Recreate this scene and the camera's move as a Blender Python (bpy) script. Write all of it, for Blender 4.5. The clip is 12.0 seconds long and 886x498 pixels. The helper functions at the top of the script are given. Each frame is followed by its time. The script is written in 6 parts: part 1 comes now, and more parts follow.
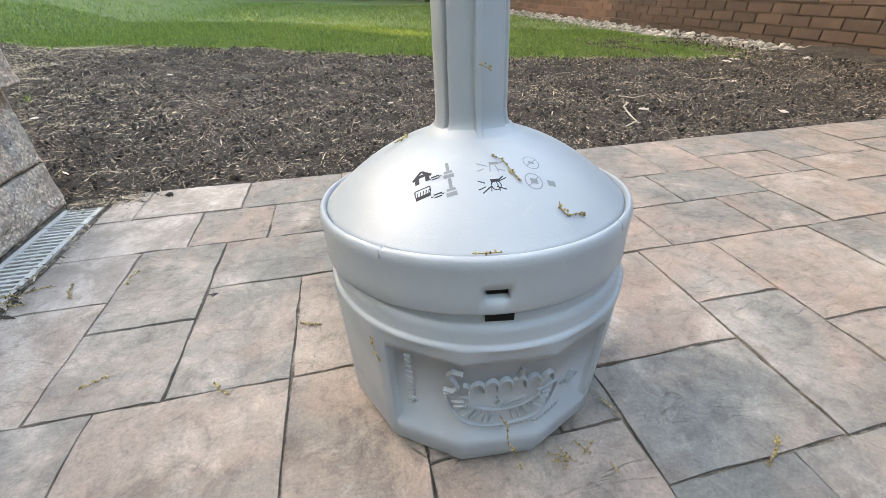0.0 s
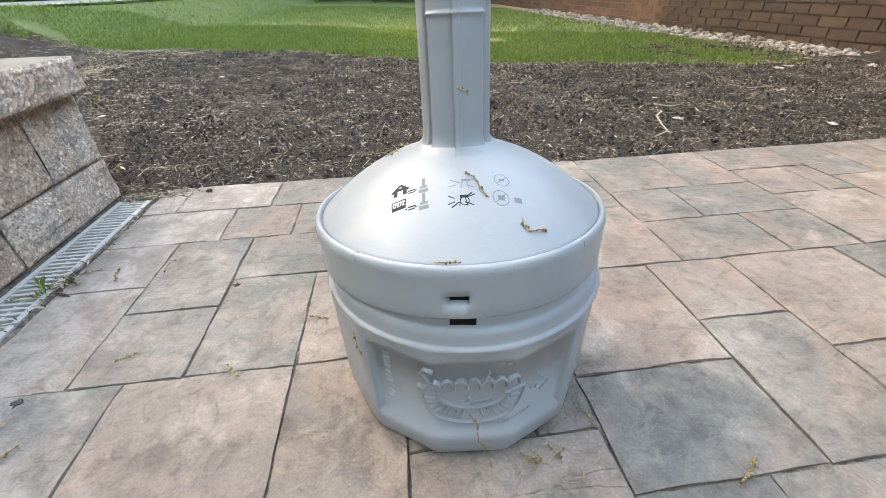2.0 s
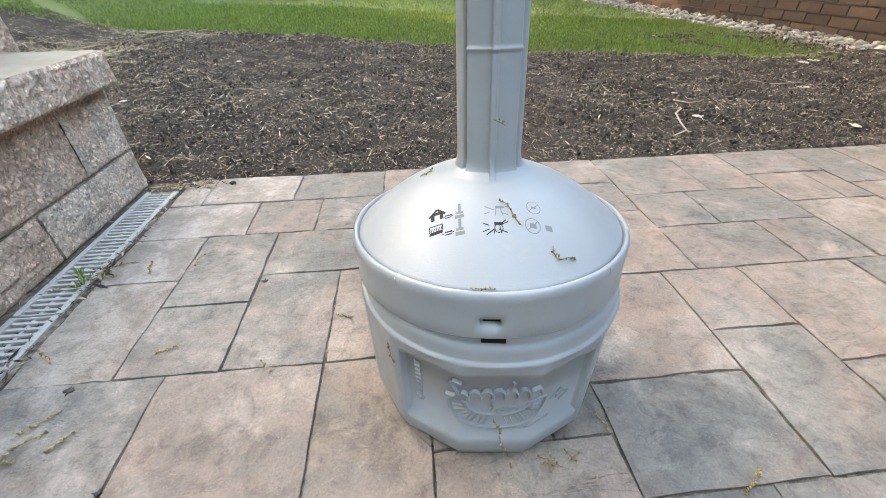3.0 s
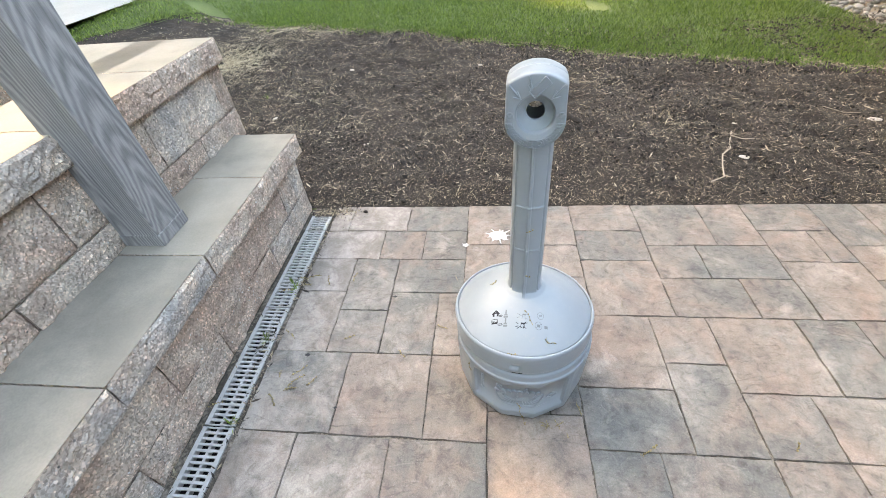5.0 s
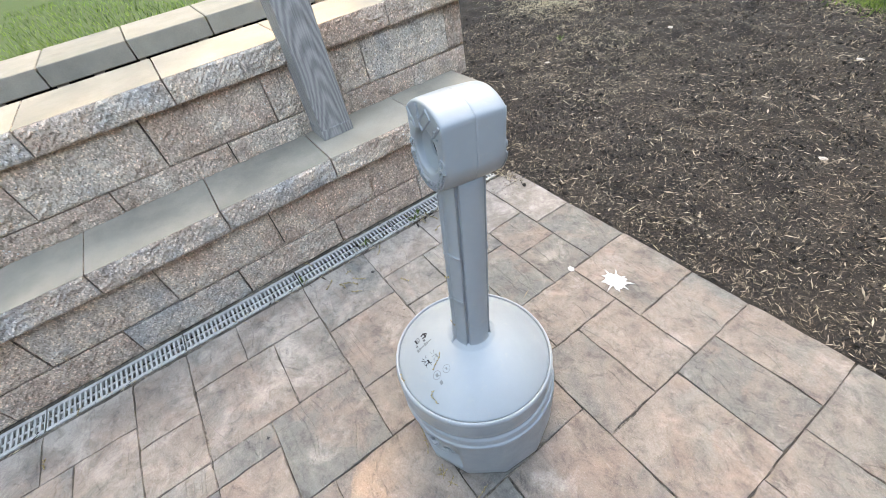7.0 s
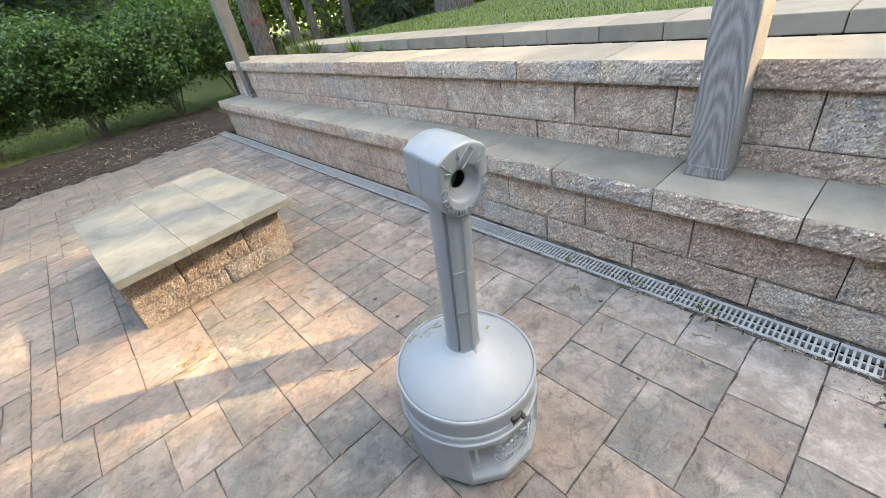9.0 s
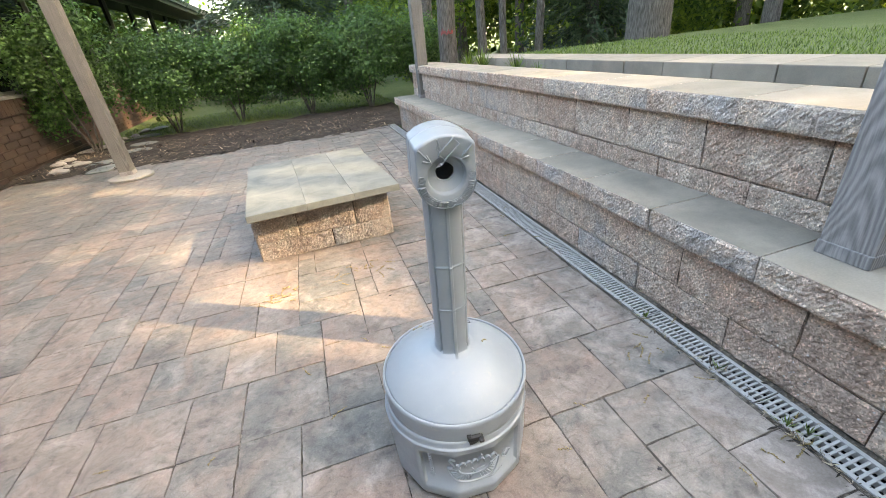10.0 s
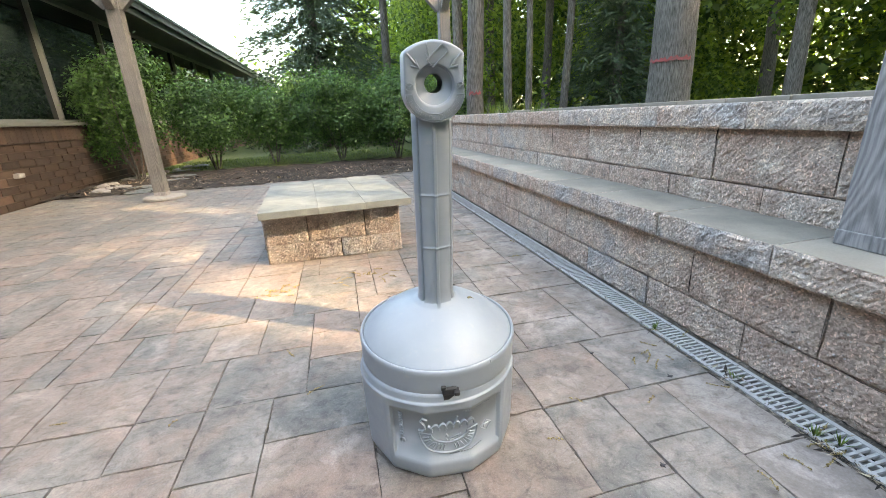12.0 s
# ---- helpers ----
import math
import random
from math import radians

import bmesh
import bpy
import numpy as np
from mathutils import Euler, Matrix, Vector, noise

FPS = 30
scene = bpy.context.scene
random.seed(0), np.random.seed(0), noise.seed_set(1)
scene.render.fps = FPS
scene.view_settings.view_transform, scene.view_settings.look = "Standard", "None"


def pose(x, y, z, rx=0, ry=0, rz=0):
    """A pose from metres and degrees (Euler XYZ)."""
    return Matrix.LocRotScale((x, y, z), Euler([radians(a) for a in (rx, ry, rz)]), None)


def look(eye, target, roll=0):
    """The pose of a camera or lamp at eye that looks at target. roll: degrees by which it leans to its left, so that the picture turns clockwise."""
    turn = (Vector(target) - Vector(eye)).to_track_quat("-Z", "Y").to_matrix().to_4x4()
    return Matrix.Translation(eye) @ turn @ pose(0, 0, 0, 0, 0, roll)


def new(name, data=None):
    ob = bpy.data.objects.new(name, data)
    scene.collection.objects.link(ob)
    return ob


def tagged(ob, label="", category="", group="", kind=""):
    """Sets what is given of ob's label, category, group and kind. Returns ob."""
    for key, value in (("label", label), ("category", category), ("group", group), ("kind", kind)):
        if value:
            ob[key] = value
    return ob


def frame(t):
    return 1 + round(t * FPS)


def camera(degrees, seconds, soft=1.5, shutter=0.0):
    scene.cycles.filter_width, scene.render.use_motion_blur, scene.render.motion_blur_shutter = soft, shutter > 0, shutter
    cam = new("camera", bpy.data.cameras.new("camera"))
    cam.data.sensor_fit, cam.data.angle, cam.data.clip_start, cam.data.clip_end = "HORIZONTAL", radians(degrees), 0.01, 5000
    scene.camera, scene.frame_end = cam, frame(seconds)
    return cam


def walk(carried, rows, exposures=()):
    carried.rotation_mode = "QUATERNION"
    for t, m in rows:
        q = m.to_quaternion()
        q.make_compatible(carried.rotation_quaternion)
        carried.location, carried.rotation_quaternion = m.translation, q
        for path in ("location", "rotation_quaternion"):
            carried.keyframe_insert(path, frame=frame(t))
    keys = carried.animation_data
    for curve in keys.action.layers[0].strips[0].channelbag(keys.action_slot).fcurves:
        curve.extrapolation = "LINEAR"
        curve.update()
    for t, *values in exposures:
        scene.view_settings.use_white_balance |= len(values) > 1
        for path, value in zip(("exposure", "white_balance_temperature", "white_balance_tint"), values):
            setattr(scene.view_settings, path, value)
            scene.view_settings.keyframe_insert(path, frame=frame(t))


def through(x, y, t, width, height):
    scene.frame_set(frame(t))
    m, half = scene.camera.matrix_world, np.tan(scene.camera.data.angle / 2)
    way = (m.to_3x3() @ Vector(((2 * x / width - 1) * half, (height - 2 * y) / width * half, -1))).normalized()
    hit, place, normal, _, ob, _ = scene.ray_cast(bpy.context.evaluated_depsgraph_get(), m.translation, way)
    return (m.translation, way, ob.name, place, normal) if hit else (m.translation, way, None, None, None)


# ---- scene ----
cam = camera(94.7, 12.0, soft=0.75)
PATH = [
    (0, (-0.139, -0.504, 0.556), (0.216, 1.135, -0.533), -1.2),
    (0.5, (-0.137, -0.512, 0.561), (0.198, 1.114, -0.555), -1.5),
    (1, (-0.114, -0.527, 0.549), (0.17, 1.109, -0.566), -2.0),
    (1.5, (-0.07, -0.545, 0.538), (0.156, 1.114, -0.556), -2.2),
    (2, (-0.073, -0.546, 0.584), (0.106, 1.126, -0.498), -1.8),
    (2.5, (-0.094, -0.537, 0.596), (0.058, 1.127, -0.503), -1.3),
    (2.7, (-0.104, -0.539, 0.598), (0.043, 1.114, -0.518), -1.1),
    (4.3, (-0.102, -0.65, 1.165), (-0.119, 0.866, -0.14), -3.6),
    (4.5, (-0.098, -0.701, 1.221), (-0.16, 0.803, -0.096), -4.1),
    (5, (-0.093, -0.813, 1.272), (-0.317, 0.653, -0.071), -5.6),
    (5.5, (0.099, -0.816, 1.252), (-0.361, 0.583, -0.102), -7.3),
    (6, (0.316, -0.73, 1.232), (-0.426, 0.537, -0.127), -8.8),
    (6.5, (0.431, -0.487, 1.224), (-0.614, 0.536, -0.141), -10.6),
    (6.7, (0.465, -0.407, 1.231), (-0.68, 0.484, -0.146), -11.3),
    (8.3, (0.646, 0.342, 1.281), (-0.766, -0.465, 0.115), -14.4),
    (8.5, (0.633, 0.474, 1.261), (-0.672, -0.542, 0.137), -14.3),
    (9, (0.5, 0.626, 1.23), (-0.521, -0.712, 0.149), -11.2),
    (9.5, (0.357, 0.726, 1.217), (-0.305, -0.849, 0.176), -9.1),
    (10, (0.235, 0.824, 1.141), (-0.238, -0.889, 0.224), -6.2),
    (10.5, (0.183, 0.824, 0.95), (-0.244, -0.993, 0.233), -4.1),
    (11, (0.2, 0.917, 0.9), (-0.217, -0.925, 0.242), -3.2),
    (11.5, (0.198, 0.938, 0.876), (-0.237, -0.907, 0.238), -2.8),
    (12, (0.204, 0.925, 0.845), (-0.232, -0.925, 0.224), -2.7),
]
walk(cam, [(t, look(eye, target, roll)) for t, eye, target, roll in PATH], exposures=[(0.0, 4.20, 9300, 10), (6.5, 4.20, 9300, 10), (9.0, 3.95, 9000, 10), (12.0, 4.05, 8600, 9)])

# ---- light ----
SUN_TO = Vector((-0.507, 0.321, 0.36)).normalized()
world = bpy.data.worlds.new("sky")
scene.world = world
world.use_nodes = True
sky = world.node_tree.nodes.new("ShaderNodeTexSky")
sky.sky_type = "NISHITA"
sky.sun_disc = False
sky.dust_density = 2.6
sky.sun_elevation = math.asin(SUN_TO.z)
sky.sun_rotation = math.atan2(SUN_TO.x, SUN_TO.y)
background = world.node_tree.nodes["Background"]
background.inputs["Strength"].default_value = 0.15
world.node_tree.links.new(sky.outputs["Color"], background.inputs["Color"])
sun_data = bpy.data.lights.new("sun", "SUN")
sun_data.energy, sun_data.angle, sun_data.color = 1.35, radians(0.6), (1.0, 0.80, 0.57)
sun = new("sun", sun_data)
sun.matrix_world = look(SUN_TO * 30, (0, 0, 0))


# ---- materials ----
class Shade:
    """A node material under construction."""

    def __init__(self, name, rough=0.8, metal=0.0):
        self.m = bpy.data.materials.new(name)
        self.m.use_nodes = True
        self.t = self.m.node_tree
        self.b = self.t.nodes["Principled BSDF"]
        self.b.inputs["Roughness"].default_value = rough
        self.b.inputs["Metallic"].default_value = metal

    def add(self, kind, values=(), operation="", feature="", data_type="", blend_type="", wave_type="", rings_direction="", wave_profile=""):
        n = self.t.nodes.new("ShaderNode" + kind)
        if operation:
            n.operation = operation
        if feature:
            n.feature = feature
        if data_type:
            n.data_type = data_type
        if blend_type:
            n.blend_type = blend_type
        if wave_type:
            n.wave_type = wave_type
        if rings_direction:
            n.rings_direction = rings_direction
        if wave_profile:
            n.wave_profile = wave_profile
        for k, v in dict(values).items():
            if isinstance(v, bpy.types.NodeSocket):
                self.t.links.new(v, n.inputs[k])
            else:
                n.inputs[k].default_value = v
        return n

    def link(self, out, name):
        self.t.links.new(out, self.b.inputs[name])

    def place(self, scale=(1, 1, 1)):
        """World position, scaled."""
        g = self.add("NewGeometry")
        return self.add("Mapping", {"Vector": g.outputs["Position"], "Scale": scale}).outputs[0]

    def own(self):
        """Position in the object's own frame, shifted by its random number."""
        c = self.add("TexCoord").outputs["Object"]
        r = self.add("ObjectInfo").outputs["Random"]
        shift = self.add("VectorMath", {0: (37.0, 91.0, 13.0), "Scale": r}, operation="SCALE").outputs[0]
        return self.add("VectorMath", {0: c, 1: shift}, operation="ADD").outputs[0]

    def noise(self, vec, scale, detail=6.0, rough=0.6, warp=0.0):
        return self.add("TexNoise", {"Vector": vec, "Scale": scale, "Detail": detail, "Roughness": rough, "Distortion": warp}).outputs["Fac"]

    def cells(self, vec, scale, out="Distance", feature="F1"):
        return self.add("TexVoronoi", {"Vector": vec, "Scale": scale}, feature=feature).outputs[out]

    def ramp(self, fac, stops):
        n = self.add("ValToRGB", {"Fac": fac})
        e = n.color_ramp.elements
        while len(e) < len(stops):
            e.new(0.5)
        for k, (pos, col) in zip(e, stops):
            k.position = pos
            k.color = (*col, 1) if len(col) == 3 else col
        return n.outputs["Color"]

    def grey(self, fac, low, high, a=0.0, b=1.0):
        return self.add("MapRange", {"Value": fac, "From Min": low, "From Max": high, "To Min": a, "To Max": b}).outputs[0]

    def mix(self, fac, a, b, mode="MIX"):
        n = self.add("Mix", {"Factor": fac}, data_type="RGBA", blend_type=mode)
        for v, slot in ((a, n.inputs[6]), (b, n.inputs[7])):
            if isinstance(v, bpy.types.NodeSocket):
                self.t.links.new(v, slot)
            else:
                slot.default_value = (*v, 1)
        return n.outputs[2]

    def maths(self, op, a, b):
        return self.add("Math", {0: a, 1: b}, operation=op).outputs[0]

    def bump(self, height, dist=0.002, strength=1.0, after=None):
        v = {"Height": height, "Distance": dist, "Strength": strength}
        if after is not None:
            v["Normal"] = after
        n = self.add("Bump", v)
        self.link(n.outputs[0], "Normal")
        return n.outputs[0]

    def done(self, colour):
        if isinstance(colour, bpy.types.NodeSocket):
            self.link(colour, "Base Color")
        else:
            self.b.inputs["Base Color"].default_value = (*colour, 1)
        return self.m


def make_paver():
    s = Shade("paver concrete", 0.7)
    s.b.inputs["Specular IOR Level"].default_value = 0.35
    own, pos = s.own(), s.place()
    rnd = s.add("ObjectInfo").outputs["Random"]
    blotch = s.noise(own, 3.4, 4, 0.55, 0.8)
    pick = s.maths("ADD", s.maths("MULTIPLY", rnd, 0.45), s.maths("MULTIPLY", blotch, 1.15))
    c = s.ramp(s.grey(pick, 0.32, 1.24), [(0.0, (0.098, 0.102, 0.098)), (0.22, (0.140, 0.138, 0.128)), (0.42, (0.160, 0.146, 0.131)), (0.60, (0.206, 0.166, 0.141)), (0.78, (0.226, 0.190, 0.162)), (1.0, (0.168, 0.166, 0.154))])
    flush = s.noise(own, 5.0, 5, 0.6, 0.9)
    c = s.mix(s.grey(flush, 0.50, 0.68, 0, 0.55), c, (0.252, 0.176, 0.142))
    pale = s.noise(pos, 2.9, 6, 0.65, 0.7)
    c = s.mix(s.grey(pale, 0.50, 0.74, 0, 0.50), c, (0.33, 0.295, 0.258))
    across = s.add("SeparateXYZ", {"Vector": s.add("NewGeometry").outputs["Position"]}).outputs[0]
    lime = s.maths("ADD", s.noise(pos, 5.5, 6, 0.65, 0.6), s.grey(across, -0.35, -0.9, 0.0, 0.16))
    c = s.mix(s.grey(lime, 0.56, 0.72, 0, 0.55), c, (0.40, 0.355, 0.315))
    smudge = s.noise(pos, 26, 6, 0.7, 0.8)
    c = s.mix(1.0, c, s.ramp(smudge, [(0.32, (0.66, 0.65, 0.64)), (0.47, (0.98, 0.98, 0.98)), (0.66, (1.16, 1.15, 1.14))]), "MULTIPLY")
    dark = s.noise(own, 8.5, 7, 0.7, 0.5)
    c = s.mix(1.0, c, s.ramp(dark, [(0.30, (0.52, 0.53, 0.53)), (0.46, (0.92, 0.92, 0.92)), (0.58, (1.0, 1.0, 1.0)), (0.72, (1.28, 1.25, 1.22))]), "MULTIPLY")
    streak = s.noise(s.add("Mapping", {"Vector": own, "Scale": (1, 2.6, 1), "Rotation": (0, 0, 0.9)}).outputs[0], 11, 6, 0.65, 1.2)
    c = s.mix(s.grey(streak, 0.60, 0.74, 0, 0.40), c, (0.36, 0.325, 0.29))
    fine = s.noise(pos, 210, 4, 0.75)
    c = s.mix(s.grey(fine, 0.36, 0.60, 0.42, 0.0), c, s.mix(1.0, c, (0.45, 0.44, 0.43), "MULTIPLY"))
    specks = s.cells(pos, 210)
    c = s.mix(s.grey(specks, 0.0, 0.16, 0.40, 0.0), c, (0.58, 0.54, 0.50))
    s.link(s.grey(dark, 0.2, 0.8, 0.5, 0.78), "Roughness")
    slate = s.noise(s.add("Mapping", {"Vector": own, "Scale": (1, 1.9, 1), "Rotation": (0, 0, 0.6)}).outputs[0], 4.2, 5, 0.55, 0.7)
    ledge = s.ramp(slate, [(0.40, (0, 0, 0)), (0.45, (0.5, 0.5, 0.5)), (0.56, (0.55, 0.55, 0.55)), (0.60, (1, 1, 1))])
    h = s.maths("ADD", s.maths("MULTIPLY", ledge, 0.42), s.noise(own, 9, 6, 0.6, 0.4))
    n1 = s.bump(h, 0.014, 0.85)
    s.bump(fine, 0.0016, 0.9, n1)
    return s.done(c)


def make_pale_paver():
    s = Shade("paver with lime bloom", 0.8)
    own, pos = s.own(), s.place()
    c = s.ramp(s.noise(own, 11, 7, 0.72, 0.3), [(0.30, (0.15, 0.128, 0.110)), (0.47, (0.215, 0.185, 0.163)), (0.64, (0.35, 0.31, 0.28))])
    fine = s.noise(pos, 150, 3, 0.7)
    c = s.mix(s.grey(fine, 0.3, 0.7, 0.0, 0.4), c, s.mix(1.0, c, (0.5, 0.47, 0.45), "MULTIPLY"))
    n1 = s.bump(s.noise(own, 10, 5, 0.6, 1.0), 0.006, 0.6)
    s.bump(fine, 0.0015, 0.8, n1)
    return s.done(c)


def make_joint():
    s = Shade("joint sand", 0.95)
    p = s.place()
    f = s.maths("ADD", s.maths("MULTIPLY", s.noise(p, 7, 5), 0.55), s.maths("MULTIPLY", s.noise(p, 75, 4, 0.7), 0.45))
    c = s.ramp(f, [(0.40, (0.026, 0.022, 0.018)), (0.50, (0.065, 0.054, 0.043)), (0.58, (0.17, 0.145, 0.118)), (0.68, (0.30, 0.26, 0.215))])
    s.bump(s.noise(p, 300, 2), 0.003, 1)
    return s.done(c)


def make_split(name, stops):
    s = Shade(name, 0.88)
    own, pos = s.own(), s.place()
    rnd = s.add("ObjectInfo").outputs["Random"]
    mixv = s.maths("ADD", s.maths("MULTIPLY", rnd, 0.62), s.maths("MULTIPLY", s.noise(own, 5, 5, 0.6, 0.5), 0.85))
    c = s.ramp(s.grey(mixv, 0.2, 1.2), stops)
    blot = s.noise(pos, 17, 5, 0.65, 0.4)
    c = s.mix(1.0, c, s.ramp(blot, [(0.32, (0.74, 0.73, 0.73)), (0.5, (1.0, 1.0, 1.0)), (0.68, (1.22, 1.19, 1.16))]), "MULTIPLY")
    grain = s.add("SeparateColor", {"Color": s.cells(pos, 190, "Color")})
    c = s.mix(1.0, c, s.ramp(grain.outputs[2], [(0.0, (0.60, 0.58, 0.57)), (0.45, (0.98, 0.97, 0.96)), (0.85, (1.16, 1.15, 1.14)), (1.0, (1.75, 1.72, 1.70))]), "MULTIPLY")
    chips = s.add("SeparateColor", {"Color": s.cells(pos, 95, "Color")})
    near = s.cells(pos, 95)
    keep = s.maths("MULTIPLY", s.grey(chips.outputs[0], 0.80, 0.86, 0, 1), s.grey(near, 0.36, 0.26, 0, 1))
    c = s.mix(keep, c, s.ramp(chips.outputs[1], [(0.0, (0.60, 0.54, 0.48)), (0.4, (0.10, 0.095, 0.09)), (0.55, (0.50, 0.42, 0.34)), (1.0, (0.70, 0.68, 0.66))]))
    n1 = s.bump(s.noise(pos, 85, 7, 0.75), 0.011, 1.0)
    s.bump(s.add("SeparateColor", {"Color": s.cells(pos, 190, "Color")}).outputs[1], 0.0030, 0.9, n1)
    return s.done(c)


def make_brick():
    s = Shade("brown facade brick", 0.85)
    own, pos = s.own(), s.place()
    rnd = s.add("ObjectInfo").outputs["Random"]
    pick = s.maths("ADD", s.maths("MULTIPLY", rnd, 0.6), s.maths("MULTIPLY", s.noise(own, 9, 5, 0.65, 0.4), 0.5))
    c = s.ramp(pick, [(0.15, (0.028, 0.018, 0.014)), (0.5, (0.048, 0.029, 0.021)), (0.95, (0.076, 0.045, 0.031))])
    grit = s.noise(pos, 120, 5, 0.75)
    c = s.mix(s.grey(grit, 0.36, 0.6, 0.5, 0.0), c, s.mix(1.0, c, (0.5, 0.48, 0.47), "MULTIPLY"))
    bloom = s.noise(pos, 4, 5, 0.65)
    c = s.mix(s.grey(bloom, 0.52, 0.75, 0.0, 0.3), c, (0.15, 0.105, 0.075))
    s.bump(grit, 0.004, 1.0)
    return s.done(c)


def make_cap_top():
    s = Shade("smooth cap concrete", 0.8)
    own, pos = s.own(), s.place()
    rnd = s.add("ObjectInfo").outputs["Random"]
    f = s.maths("ADD", s.maths("MULTIPLY", rnd, 0.35), s.noise(own, 6, 5, 0.6))
    c = s.ramp(f, [(0.38, (0.180, 0.161, 0.132)), (0.62, (0.250, 0.221, 0.181)), (0.92, (0.315, 0.276, 0.226))])
    fine = s.noise(pos, 180, 3, 0.7)
    c = s.mix(s.grey(fine, 0.35, 0.65, 0.3, 0), c, s.mix(1.0, c, (0.55, 0.54, 0.52), "MULTIPLY"))
    dirt = s.noise(pos, 3.0, 5, 0.65)
    c = s.mix(s.grey(dirt, 0.48, 0.66, 0, 0.5), c, (0.20, 0.185, 0.155))
    s.bump(fine, 0.0012, 0.7)
    return s.done(c)


def make_plastic():
    s = Shade("grey moulded plastic", 0.42)
    s.b.inputs["Specular IOR Level"].default_value = 0.55
    p = s.place()
    c = s.ramp(s.noise(p, 7, 5, 0.6), [(0.3, (0.215, 0.243, 0.266)), (0.7, (0.250, 0.280, 0.304))])
    dust = s.noise(p, 45, 5, 0.7)
    c = s.mix(s.grey(dust, 0.58, 0.75, 0, 0.25), c, (0.36, 0.335, 0.29))
    s.link(s.grey(s.noise(p, 18, 4), 0.3, 0.7, 0.36, 0.50), "Roughness")
    s.bump(s.noise(p, 420, 2), 0.0004, 0.5)
    return s.done(c)


def make_plain(name, colour, rough=0.6, metal=0.0, grain=60, vary=0.25, depth=0.0006):
    s = Shade(name, rough, metal)
    p = s.place()
    f = s.noise(p, grain, 5, 0.65)
    c = s.mix(s.grey(f, 0.3, 0.7, vary, 0), colour, tuple(v * 0.55 for v in colour))
    s.bump(f, depth, 0.8)
    return s.done(c)


def make_wood(name, stops):
    s = Shade(name, 0.85)
    c0 = s.add("TexCoord").outputs["Object"]
    v = s.add("Mapping", {"Vector": c0, "Location": (0.035, 0.02, 0.0), "Rotation": (0.10, 0.13, 0.0), "Scale": (1, 1, 0.55)}).outputs[0]
    slow = s.noise(s.add("Mapping", {"Vector": c0, "Scale": (7, 7, 1.6)}).outputs[0], 1.0, 3, 0.5)
    knot = s.cells(s.add("Mapping", {"Vector": c0, "Scale": (1, 1, 0.55), "Location": (0.11, 0.2, 0.23)}).outputs[0], 3.2)
    phase = s.maths("ADD", s.maths("MULTIPLY", slow, 22.0), s.grey(knot, 0.0, 0.30, 15.0, 0.0))
    rings = s.add("TexWave", {"Vector": v, "Scale": 46.0, "Distortion": 1.0, "Detail": 2.0, "Detail Scale": 2.0, "Detail Roughness": 0.5, "Phase Offset": phase}, wave_type="RINGS", rings_direction="Z", wave_profile="SIN").outputs["Fac"]
    fib = s.noise(s.add("Mapping", {"Vector": c0, "Scale": (150, 150, 4)}).outputs[0], 1.0, 4, 0.65)
    worn = s.noise(c0, 5, 4, 0.6)
    lines = s.maths("MULTIPLY", s.grey(rings, 0.05, 0.95), 0.21)
    c = s.ramp(s.maths("ADD", s.maths("ADD", lines, s.maths("MULTIPLY", fib, 0.55)), s.maths("MULTIPLY", worn, 0.22)), stops)
    c = s.mix(s.grey(knot, 0.03, 0.075, 0.8, 0.0), c, (0.05, 0.045, 0.04))
    n1 = s.bump(rings, 0.002, 0.35)
    s.bump(fib, 0.0018, 0.8, n1)
    return s.done(c)


def make_bark():
    s = Shade("bark", 0.95)
    p = s.place((1, 1, 0.15))
    v = s.cells(s.add("Mapping", {"Vector": p, "Rotation": (0.05, 0.04, 0.0)}).outputs[0], 58)
    f = s.noise(p, 48, 7, 0.75, 0.8)
    h = s.maths("ADD", s.maths("MULTIPLY", v, 0.45), f)
    c = s.ramp(h, [(0.42, (0.020, 0.018, 0.016)), (0.66, (0.078, 0.069, 0.061)), (0.98, (0.16, 0.145, 0.13))])
    s.bump(h, 0.022, 1.0)
    return s.done(c)


def make_leaf(name, dark, light, through=0.35):
    s = Shade(name, 0.55)
    r = s.add("NewGeometry").outputs["Random Per Island"]
    c = s.ramp(r, [(0.0, dark), (0.55, tuple((a + b) / 2 for a, b in zip(dark, light))), (1.0, light)])
    tr = s.add("BsdfTranslucent", {"Color": s.mix(1.0, c, (1.6, 1.5, 0.7), "MULTIPLY")})
    mixer = s.add("MixShader", {0: through})
    s.t.links.new(s.b.outputs[0], mixer.inputs[1])
    s.t.links.new(tr.outputs[0], mixer.inputs[2])
    out = next(n for n in s.t.nodes if n.type == "OUTPUT_MATERIAL")
    s.t.links.new(mixer.outputs[0], out.inputs["Surface"])
    return s.done(c)


def make_island(name, stops, rough=0.85):
    s = Shade(name, rough)
    r = s.add("NewGeometry").outputs["Random Per Island"]
    f = s.noise(s.place(), 40, 4, 0.6)
    c = s.ramp(r, stops)
    c = s.mix(s.grey(f, 0.35, 0.65, 0.4, 0), c, s.mix(1.0, c, (0.5, 0.48, 0.46), "MULTIPLY"))
    s.bump(f, 0.003, 0.6)
    return s.done(c)


